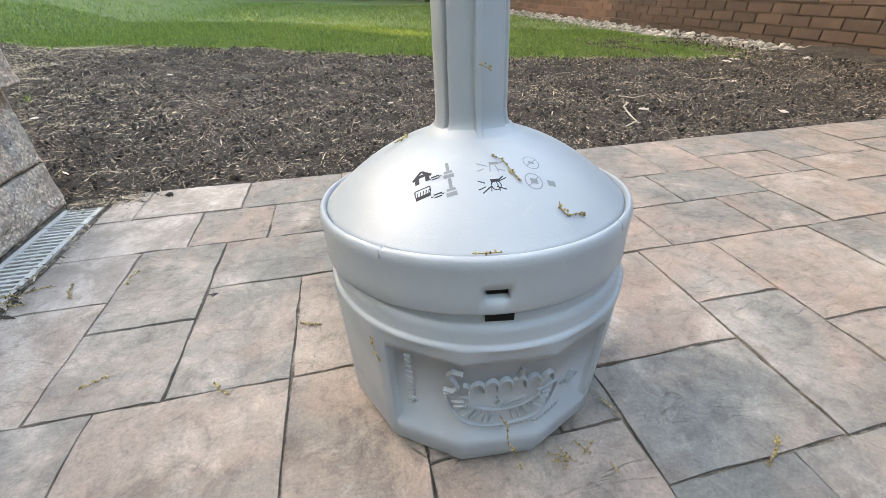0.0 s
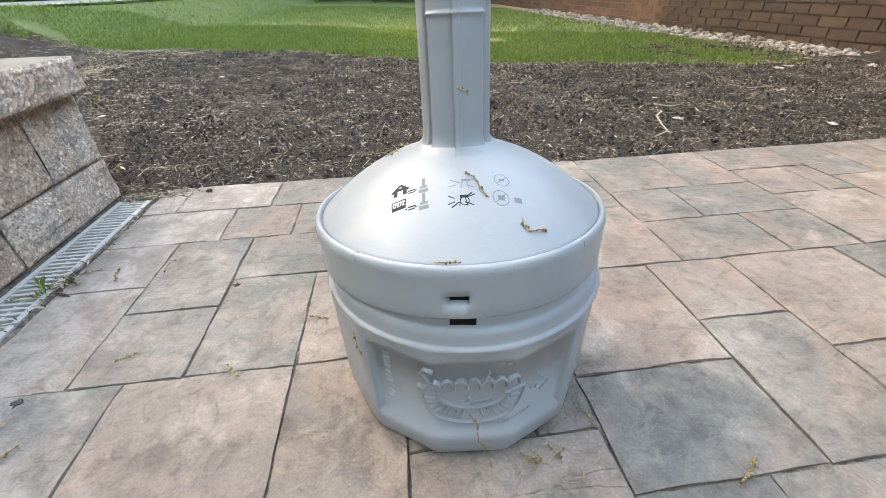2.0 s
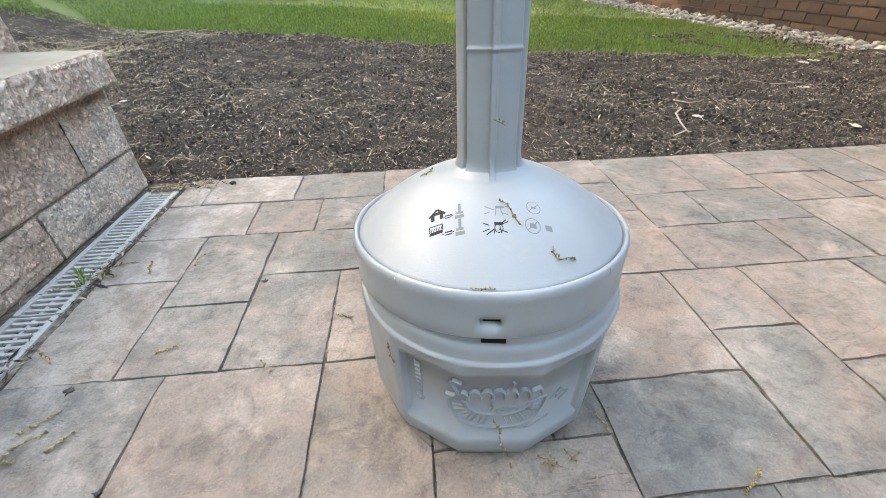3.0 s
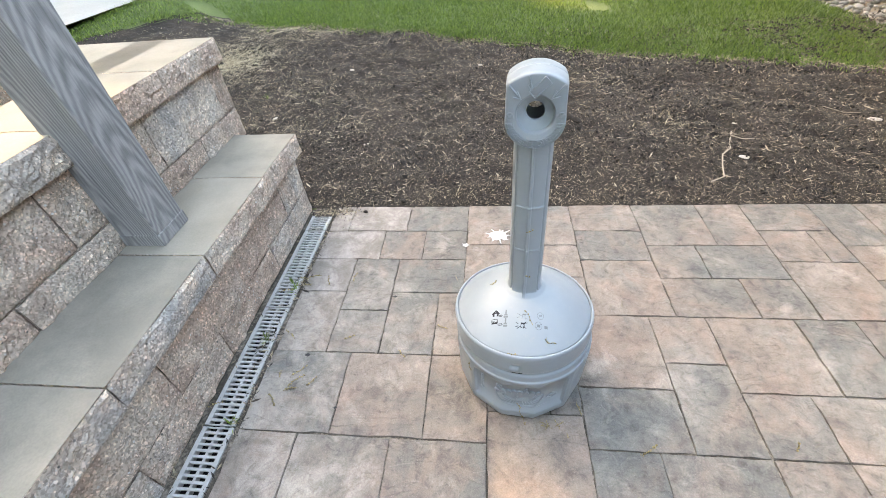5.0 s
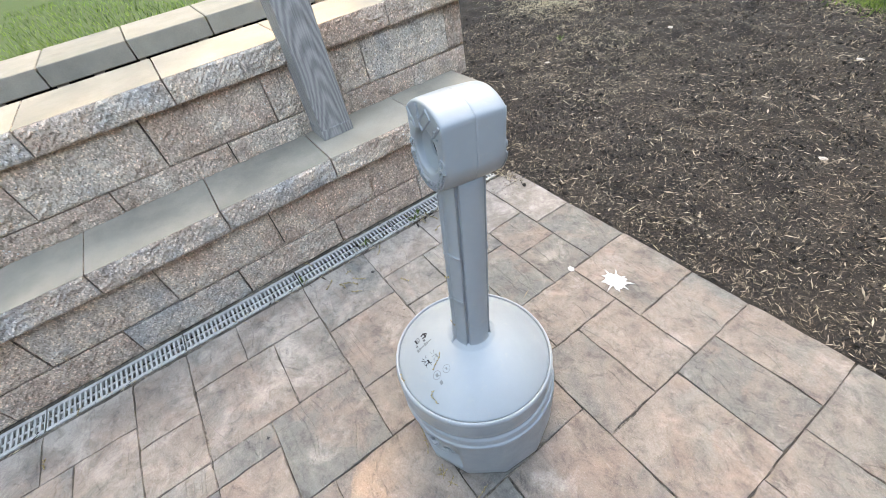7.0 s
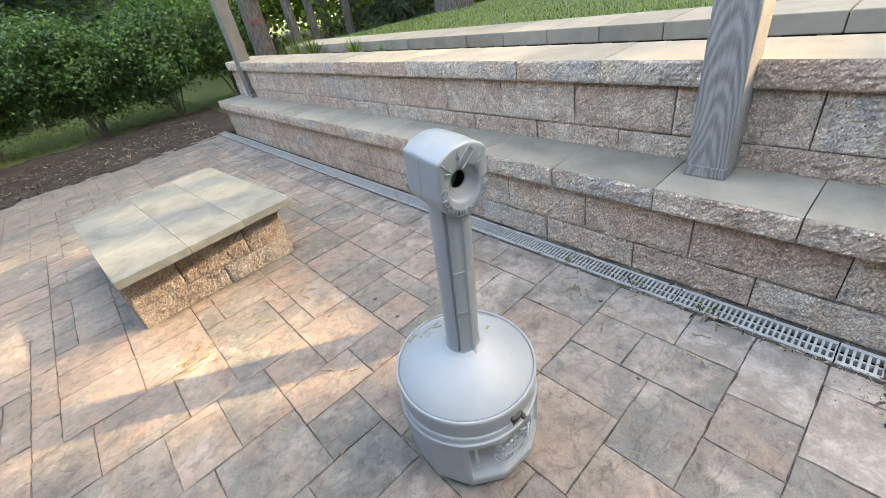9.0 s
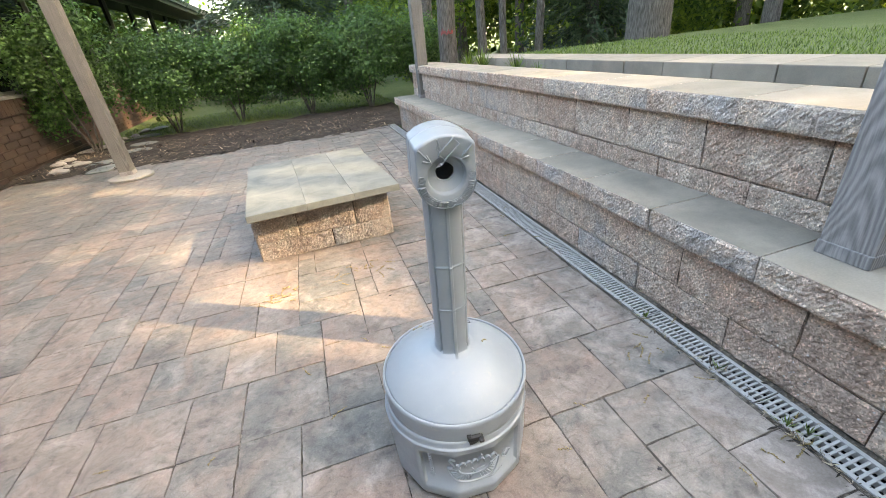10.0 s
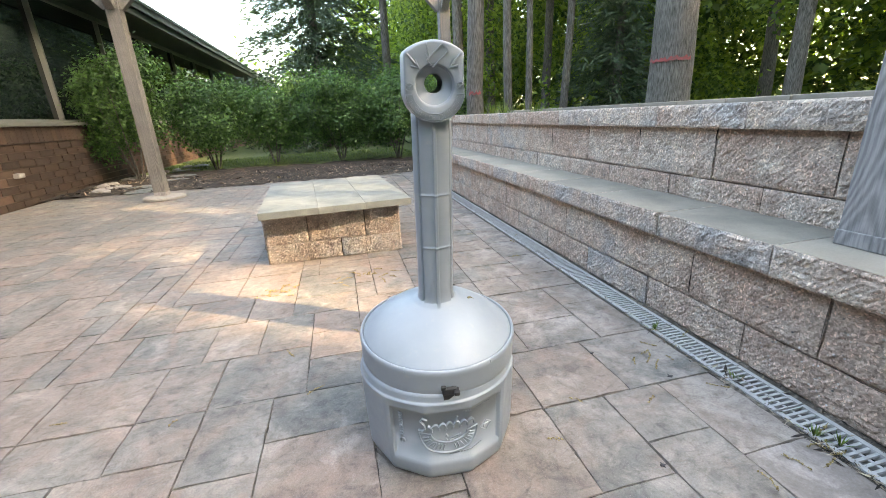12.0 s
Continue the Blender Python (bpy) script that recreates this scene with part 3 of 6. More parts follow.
grate = part("grate", grate_mesh(), GRATE, drain, "pale grey slotted grate")
grate.location = (-0.968, 0.462, -0.0055)
y = 0.462
while y > WALL_Y0 + 0.3:
    y -= 0.5
    ob = child(new("grate", grate.data), drain)
    ob.location = (-0.968, y, -0.0055)
part("grate", grate_mesh(0.112, 6), GRATE, drain, "short pale grey grate at the drain's end").location = (-0.968, 0.770, -0.0055)


# ---- pergola posts ----
def timber(bm, a, b, w, d):
    """A squared timber from a to b."""
    a, b = Vector(a), Vector(b)
    m = (b - a).to_track_quat("Z", "Y").to_matrix().to_4x4()
    m.translation = a
    n = len(bm.verts)
    box(bm, -w / 2, w / 2, -d / 2, d / 2, 0, (b - a).length, bevel=0.006)
    bm.verts.ensure_lookup_table()
    for v in bm.verts[n:]:
        v.co = m @ v.co


pergola = empty("pergola", None, "weathered timber pergola with square posts and diagonal braces", "pergola")


def post(x, y, z, material, braces):
    bm = bmesh.new()
    box(bm, -0.069, 0.069, -0.069, 0.069, 0.03, 2.80 - z, bevel=0.005)
    ob = part("post", bm, material, pergola)
    ob.location = (x, y, z)
    foot = part("post_base", box_bm(-0.072, 0.072, -0.072, 0.072, 0, 0.045, bevel=0.004), POST, ob, "dark metal post shoe")
    for dx, dy in braces:
        bm = bmesh.new()
        timber(bm, (0.06 * dx, 0.06 * dy, 2.15 - z), (0.66 * dx, 0.66 * dy, 2.76 - z), 0.09, 0.09)
        part("brace", bm, material, ob)
    return ob


post(-1.222, 0.17, 0.443, POST, ((0, -1),))
post(-1.315, -4.87, 0.443, POST_TAN, ((1, 0), (0, 1)))
post(2.46, -4.98, 0.04, POST_TAN, ((-1, 0), (1, 0), (0, 1)))
for x in (-1.27, 2.46):
    part("beam", box_bm(x - 0.05, x + 0.05, -5.4, 0.7, 2.80, 3.0, bevel=0.006), POST_TAN, pergola)
bm = bmesh.new()
lathe(bm, [(0.0, 0.0), (0.225, 0.0), (0.235, 0.005), (0.235, 0.027), (0.222, 0.035), (0.15, 0.039), (0.0, 0.04)], 40)
footing = tagged(part("footing", bm, make_soil("weathered footing concrete", [(0.3, (0.17, 0.155, 0.135)), (0.6, (0.27, 0.25, 0.22)), (0.85, (0.36, 0.34, 0.31))], 30, 0.002), None), "round pale concrete post footing", "footing", kind="structure")
footing.location = (2.42, -4.93, 0)


# ---- low stone table ----
def stone_table():
    t = empty("stone_table", pose(0.298, -2.212, 0, 0, 0, 0.6), "low square table of rough split blocks with a pale flagstone top", "table")
    hx, hy = 0.425, 0.525
    part("core", box_bm(-hx + 0.05, hx - 0.05, -hy + 0.05, hy - 0.05, 0, 0.315), JOINT, t)
    rng = random.Random(4)
    sides = [(0, hy, 90, 2 * hx, 3), (hx, 0, 0, 2 * hy, 3), (-hx, 0, 180, 2 * hy, 3), (0, -hy, -90, 2 * hx, 2)]
    for cx, cy, turn, length, seed in sides:
        for z, h, cuts in ((0.0, 0.120, (0.0, 0.54, 1.0)), (0.123, 0.192, (0.0, 0.31, 0.73, 1.0))):
            for a, b in zip(cuts, cuts[1:]):
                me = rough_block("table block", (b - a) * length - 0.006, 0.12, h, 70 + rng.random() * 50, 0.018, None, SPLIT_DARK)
                ob = child(new("block", me), t)
                along = ((a + b) / 2 - 0.5) * length
                m = pose(cx, cy, z, 0, 0, turn) @ pose(-0.012, along, 0)
                ob.matrix_basis = m
    for k, (x0, x1, y0, y1) in enumerate(((-0.453, -0.1655, -0.62, 0.617), (-0.1645, 0.116, -0.615, 0.62), (0.117, 0.452, -0.62, 0.62))):
        part("slab", box_bm(x0, x1, y0, y1, 0.318, 0.360, bevel=0.0025), FLAG, t, "pale blue-grey flagstone slab").matrix_basis = pose(0, 0.018, 0, 0, 0, 3.8)
    return t


stone_table()


# ---- the bin ----
BIN = pose(0.013, -0.0236, 0.002, -0.6, 0, -5.4)
LID = pose(0.0098, -0.0464, 0.002, -4.88, -0.83, -5.4)
FACET = math.pi / 6
PANEL = 0.735


def rim_height(r):
    """Height of the lid's dome at a distance from its axis."""
    return 0.3235 + 0.0865 * (1 - (r / 0.1905) ** 2.1)


def side_radius(z, a):
    """The twelve-sided wall of the base: flats with slightly rounded corners, drawn in towards the foot."""
    w = (a + FACET / 2) % FACET - FACET / 2
    flat = float(np.interp(z, [0.0, 0.004, 0.024, 0.062, 0.21], [0.181, 0.185, 0.1925, 0.1945, 0.1985]))
    return min(flat / math.cos(w), flat * 1.0325)


def cigarette_bin():
    b = empty("cigarette_bin", BIN, "free-standing grey plastic cigarette bin with a round base and tall neck", "bin")
    on_top = BIN.inverted() @ LID
    n = 192
    # base: twelve flat sides under two rounded steps and a collar
    rows = [(0.0, 0.0), (0.9, 0.0), (1, 0.0012), (1, 0.004), (1, 0.012), (1, 0.024), (1, 0.042), (1, 0.0595), (1, 0.0630), (1, 0.1985), (1, 0.2015), (1, 0.2105), (1, 0.2165), (1, 0.2212), (1, 0.2243)]
    top = [(0.2040, 0.2263), (0.2028, 0.2283), (0.2008, 0.2298), (0.1992, 0.2308), (0.1985, 0.2328), (0.1980, 0.2440), (0.1972, 0.2480), (0.1955, 0.2508), (0.1930, 0.2525), (0.1915, 0.2535), (0.1905, 0.2560), (0.1900, 0.2800), (0.0, 0.2810)]
    shoulder = {11: 0.0, 12: 0.15, 13: 0.42, 14: 0.72}

    def wall(r, i, a):
        if i == 0:
            return 0.0
        if i >= len(rows):
            return r
        z = rows[i][1]
        out = side_radius(z, a) * (0.97 if i == 1 else 1.0)
        if i in shoulder:
            out += (0.2043 - out) * shoulder[i]
        if i in (8, 9):
            for side in (0.0, math.pi):
                d = abs((a - side + math.pi) % (2 * math.pi) - math.pi)
                if d < PANEL:
                    out -= 0.0100 * min(1.0, (PANEL - d) / 0.012)
        return out

    angles = [2 * math.pi * k / n for k in range(n)]
    for side in (0.0, math.pi):
        angles += [(side + s * (PANEL + d)) % (2 * math.pi) for s in (-1, 1) for d in (-0.013, -0.012, -0.006, 0.0, 0.003)]
    bm = bmesh.new()
    lathe(bm, rows + top, n, wall, angles=sorted(angles))
    base = part("base", bm, PLASTIC, b, "twelve-sided grey base", smooth=True, sharp=13)
    # lid: skirt, rolled rim, shallow groove and dome, with a vent slot in front
    lid_rows = [(0.1900, 0.2640), (0.1945, 0.2620), (0.1978, 0.2624), (0.1988, 0.2645), (0.1988, 0.2800), (0.1990, 0.2925), (0.1994, 0.3020), (0.2000, 0.3100), (0.2006, 0.3150), (0.2004, 0.3195), (0.1994, 0.3235), (0.1978, 0.3262), (0.1956, 0.3275), (0.1938, 0.3272), (0.1927, 0.3255), (0.1922, 0.3200), (0.1912, 0.3188), (0.1904, 0.3222)]
    lid_rows += [(r, rim_height(r)) for r in (0.1900, 0.187, 0.183, 0.178, 0.170, 0.161, 0.150, 0.138, 0.125, 0.11, 0.095, 0.08, 0.07, 0.062, 0.056)] + [(0.050, 0.4095), (0.030, 0.415)]
    bm = bmesh.new()
    slot = {188, 189, 190, 191}
    ends = (188, 189, 190, 191, 0)
    rings = lathe(bm, lid_rows, n, None, lambda i, k: i == 4 and k in slot)
    inner = {}
    for i in (4, 5):
        for k in ends:
            v = rings[i][k].co
            inner[i, k] = bm.verts.new((v.x * 0.94, v.y + 0.016, v.z + (0.0015 if i == 4 else -0.0015)))
    ring = [(4, k) for k in ends] + [(5, k) for k in reversed(ends)]
    for p, q in zip(ring, ring[1:] + ring[:1]):
        bm.faces.new((rings[p[0]][p[1]], rings[q[0]][q[1]], inner[q], inner[p]))
    bm.faces.new([inner[p] for p in ring])
    lid = part("lid", bm, PLASTIC, b, "domed grey lid sitting slightly askew", smooth=True, sharp=32)
    lid.matrix_basis = on_top
    part("slot", box_bm(-0.0090, 0.0115, -0.1900, -0.16, 0.2820, 0.2905), DARK, lid).rotation_euler = (0, 0, radians(-3.7))
    part("slot", box_bm(-0.0150, 0.0150, -0.1922, -0.17, 0.2590, 0.2760), DARK, base).rotation_euler = (0, 0, radians(-3.7))
    for a in (-38, 42, 150, 210):
        bm = bmesh.new()
        tube(bm, [(0, -0.1990, 0.3175), (0, -0.1985, 0.3235), (0, -0.1955, 0.3270), (0, -0.1925, 0.3262)], 0.0022, 8, 0.6)
        ob = part("notch", bm, PLASTIC, lid, smooth=True)
        ob.rotation_euler = (0, 0, radians(a))

    # neck: four flat-sided lobes, thin ribs and two mould rings
    def rib(r, i, a):
        if r < 0.02:
            return r
        out = min(r, 0.0420) + 0.0004 if i > 3 else r
        front = min(abs((a + math.pi) % (2 * math.pi) - math.pi), abs(a - math.pi))
        if front < 0.80:
            out += max(0.0, r - 0.0420) * 1.3 if 3 < i < len(neck_rows) - 3 else 0.0
            out += 0.0150 * out * (1 / math.cos(front) - 1) / 0.1
            out += 0.0052 * min(1.0, max(0.0, (0.100 - front) / 0.022))
        elif front < 0.87:
            out -= 0.0050 * min(1.0, (front - 0.80) / 0.03)
        else:
            out += 0.0014 - 0.0064 * max(0.0, 1 - (front - 0.87) / 0.10)
        return out

    neck_rows = [(0.0535, 0.4020), (0.0475, 0.4070), (0.0440, 0.4150), (0.0425, 0.4240), (0.0420, 0.4300), (0.0420, 0.4360)]
    for z in (0.556, 0.682):
        neck_rows += [(0.0420, z - 0.0060), (0.0420, z - 0.0026), (0.0432, z - 0.0014), (0.0436, z), (0.0432, z + 0.0014), (0.0420, z + 0.0026), (0.0420, z + 0.0060)]
    neck_rows += [(0.0420, 0.8190), (0.0420, 0.825), (0.0428, 0.838), (0.0445, 0.852), (0.0, 0.868)]
    bm = bmesh.new()
    lathe(bm, neck_rows, 240, rib)
    neck = part("neck", bm, PLASTIC, b, smooth=True, sharp=19)
    neck.matrix_basis = on_top
    head(b).matrix_basis = on_top @ pose(-0.0015, 0, -0.0060)
    # latch: a thick tongue with a side tab and a bent pointed tip
    bm = bmesh.new()
    box(bm, -0.016, 0.018, 0.192, 0.208, 0.268, 0.286, bevel=0.004)
    box(bm, -0.021, -0.008, 0.196, 0.218, 0.273, 0.283, bevel=0.003)
    box(bm, 0.008, 0.020, 0.194, 0.206, 0.279, 0.290, bevel=0.003)
    wedge = box(bm, -0.013, 0.016, 0.192, 0.206, 0.247, 0.270)
    for v in wedge:
        if v.co.z < 0.25:
            v.co.x = v.co.x * 0.2 + 0.010
            v.co.y -= 0.004
    part("latch", bm, RUBBER, b, "black rubber latch").matrix_basis = on_top
    return b


def head_outline(a):
    """Distance from the recess to the head's outline, at an angle from straight up."""
    s, c = math.sin(a), math.cos(a)
    side = 0.0628 - 0.003 * max(0.0, c)
    best = side / abs(s) if abs(s) > 1e-6 else 1.0
    if c > 0:
        top, big = 0.0920, 0.092
        m = top - big
        best = min(best, m * c + math.sqrt((m * c) ** 2 - (m * m - big * big)))
    else:
        best = min(best, 0.0635)
    return best


def head(b):
    z0, n = 0.9050, 120
    front, back = -0.058, 0.058
    bm = bmesh.new()

    def ring(inset, y, r=None, z_shift=0.0):
        out = []
        for k in range(n):
            a = 2 * math.pi * k / n
            rr = r if r is not None else head_outline(a) + inset
            out.append(bm.verts.new((rr * math.sin(a), y, z0 + rr * math.cos(a) + z_shift)))
        return out

    mid = (front + back) / 2
    for sgn, face in ((1, front), (-1, back)):
        loops = [ring(-0.0012, mid), ring(-0.0004, mid - 0.0015 * sgn), ring(0.0, mid - 0.004 * sgn), ring(-0.0018, face + 0.010 * sgn), ring(-0.0026, face + 0.0045 * sgn), ring(-0.0040, face + 0.0016 * sgn), ring(-0.0062, face + 0.0002 * sgn), ring(-0.009, face)]
        loops += [ring(0, face, 0.0412, 0.0085), ring(0, face + 0.0007 * sgn, 0.0396, 0.0085), ring(0, face + 0.0028 * sgn, 0.0382, 0.0085), ring(0, face + 0.0060 * sgn, 0.0374, 0.0085), ring(0, face + 0.0115 * sgn, 0.0366, 0.0085), ring(0, face + 0.0135 * sgn, 0.0345, 0.0088)]
        loops += [ring(0, face + 0.0175 * sgn, 0.0212, 0.0115), ring(0, face + 0.0192 * sgn, 0.0190, 0.012), ring(0, face + 0.0228 * sgn, 0.0182, 0.012), ring(0, face + 0.0268 * sgn, 0.055, 0.0), ring(0, mid, 0.055, 0.0)]
        for p, q in zip(loops, loops[1:]):
            for k in range(n):
                f = (p[k], p[(k + 1) % n], q[(k + 1) % n], q[k])
                bm.faces.new(f if sgn > 0 else f[::-1])
    bmesh.ops.remove_doubles(bm, verts=bm.verts, dist=0.0004)
    bmesh.ops.recalc_face_normals(bm, faces=bm.faces)
    # faces inside the head's hollow take the black material
    for f in bm.faces:
        c = f.calc_center_median()
        if abs(c.y) < 0.0325 and math.hypot(c.x, c.z - z0) < 0.0560:
            f.material_index = 1
    ob = part("head", bm, PLASTIC, b, "grey plastic head with a through hole", smooth=True, sharp=35)
    ob.data.materials.append(HOLE_BLACK)
    for sgn, y in ((1, front), (-1, back)):
        for mark in head_marks(sgn, y, z0):
            mark.parent = ob
    return ob


def raised(name, polys, place, material, depth=0.0026):
    """A raised mark with sloping flanks: outlines in the plane, set on a face by place(u, v, out)."""
    bm = bmesh.new()
    for poly in polys:
        cu, cv = sum(p[0] for p in poly) / len(poly), sum(p[1] for p in poly) / len(poly)
        size = max(math.hypot(u - cu, v - cv) for u, v in poly)
        k = 1 - min(0.2, 0.0006 / max(size, 0.001))
        a = [bm.verts.new(place(u, v, -0.0012)) for u, v in poly]
        m = [bm.verts.new(place(u, v, depth * 0.7)) for u, v in poly]
        c = [bm.verts.new(place(cu + (u - cu) * k, cv + (v - cv) * k, depth)) for u, v in poly]
        bm.faces.new(c)
        for low, high in ((a, m), (m, c)):
            for k in range(len(poly)):
                bm.faces.new((low[k], low[(k + 1) % len(poly)], high[(k + 1) % len(poly)], high[k]))
    bmesh.ops.recalc_face_normals(bm, faces=bm.faces)
    return part(name, bm, material, None)


def cord(name, lines, place, width, height):
    """Raised lines with a rounded back, each along a list of (u, v) points."""
    bm = bmesh.new()
    for line in lines:
        pts = [Vector(p) for p in line]
        rings = []
        for i, p in enumerate(pts):
            d = (pts[min(i + 1, len(pts) - 1)] - pts[max(i - 1, 0)])
            d = d.normalized() if d.length > 1e-9 else Vector((1, 0))
            s = Vector((-d.y, d.x)) * width / 2
            rings.append([bm.verts.new(place(p.x + s.x * k, p.y + s.y * k, h)) for k, h in ((1, -0.001), (0.9, height * 0.55), (0.45, height), (-0.45, height), (-0.9, height * 0.55), (-1, -0.001))])
        for a, c in zip(rings, rings[1:]):
            for k in range(5):
                bm.faces.new((a[k], a[k + 1], c[k + 1], c[k]))
        bm.faces.new(rings[0][::-1])
        bm.faces.new(rings[-1])
    bmesh.ops.recalc_face_normals(bm, faces=bm.faces)
    return part(name, bm, PLASTIC, None, smooth=True, sharp=50)


def stroke(u0, v0, u1, v1, w):
    """A thin bar from one point to another."""
    d = Vector((u1 - u0, v1 - v0)).normalized() * w / 2
    return [(u0 - d.y, v0 + d.x), (u0 + d.y, v0 - d.x), (u1 + d.y, v1 - d.x), (u1 - d.y, v1 + d.x)]


def circle(u, v, r, w, n=24):
    """A thin ring as short strokes."""
    pts = [(u + r * math.cos(2 * math.pi * k / n), v + r * math.sin(2 * math.pi * k / n)) for k in range(n + 1)]
    return [stroke(*p, *q, w) for p, q in zip(pts, pts[1:])]


def loop(u, v, r, n=24):
    return [(u + r * math.cos(2 * math.pi * k / n), v + r * math.sin(2 * math.pi * k / n)) for k in range(n + 1)]


def letters(text, size, place, spacing=1.0, arc=None):
    """Words as one flat-raised mesh from the built-in font, letter by letter along an arc or a line."""
    bm = bmesh.new()
    n = len(text)
    for k, ch in enumerate(text):
        if ch == " ":
            continue
        curve = bpy.data.curves.new("letter", "FONT")
        curve.body, curve.size, curve.extrude, curve.offset = ch, size, 0.0012, 0.00025
        curve.align_x, curve.align_y, curve.resolution_u = "CENTER", "CENTER", 2
        tmp = bpy.data.objects.new("letter", curve)
        me = tmp.to_mesh()
        t = k - (n - 1) / 2
        count = len(bm.verts)
        bm.from_mesh(me)
        tmp.to_mesh_clear()
        bpy.data.objects.remove(tmp)
        bpy.data.curves.remove(curve)
        bm.verts.ensure_lookup_table()
        for v in bm.verts[count:]:
            if arc:
                radius, step = arc
                a = t * step
                u, w = v.co.x, v.co.y
                r = radius - w
                v.co = place(r * math.sin(a) + u * math.cos(a), -r * math.cos(a) + u * math.sin(a), v.co.z * 1.9 + 0.0014)
            else:
                v.co = place(v.co.x + t * spacing, v.co.y, v.co.z)
    return bm


def head_marks(sgn, y, z0):
    place = lambda u, v, out: (u * sgn, y - sgn * out, z0 + v)
    marks = []
    for s in (-1, 1):
        marks.append(cord("arrow", [[(0.0525 * s, 0.0660), (0.0355 * s, 0.0470)], [(0.0375 * s, 0.0555), (0.0300 * s, 0.0405), (0.0455 * s, 0.0440)]], place, 0.0042, 0.0024))
        marks.append(cord("no_smoking_mark", [loop(0.0505 * s, 0.0065, 0.0074), [(0.0505 * s - 0.005, 0.0030), (0.0505 * s + 0.005, 0.0105)], [(0.0505 * s - 0.0035, 0.0100), (0.0505 * s + 0.001, 0.0040)]], place, 0.0020, 0.0020))
        marks.append(cord("band_end", [[(0.0430 * s, -0.0080), (0.0590 * s, -0.0080)]], place, 0.0022, 0.0020))
    a, c, d = Vector((-0.0085, 0.0480)), Vector((0.0215, 0.0760)), Vector((0.0058, -0.0062))
    rect = [tuple(p) for p in (a - d, c - d, c + d, a + d, a - d)]
    marks.append(cord("cigarette_mark", [rect], place, 0.0024, 0.0024))
    marks.append(cord("smoke_mark", [[(-0.0145, 0.0485), (-0.0110, 0.0570), (-0.0170, 0.0660), (-0.0120, 0.0740), (-0.0155, 0.0830)], [(-0.0115, 0.0560), (-0.0095, 0.0640), (-0.0125, 0.0720)]], place, 0.0022, 0.0022))
    arcs = [(0.0445 * math.sin(t), -0.0445 * math.cos(t)) for t in (math.pi * 0.45 * k / 20 for k in range(-20, 21))]
    marks.append(cord("band", [arcs], place, 0.0018, 0.0016))
    arcs = [(0.0600 * math.sin(t), -0.0600 * math.cos(t)) for t in (math.pi * 0.46 * k / 24 for k in range(-24, 25))]
    marks.append(cord("band", [arcs], place, 0.0022, 0.0014))
    marks.append(part("lettering", letters("CIGARETTE DISPOSAL", 0.0150, place, arc=(0.0522, 0.156)), PLASTIC, None, "raised letters in grey plastic"))
    return marks


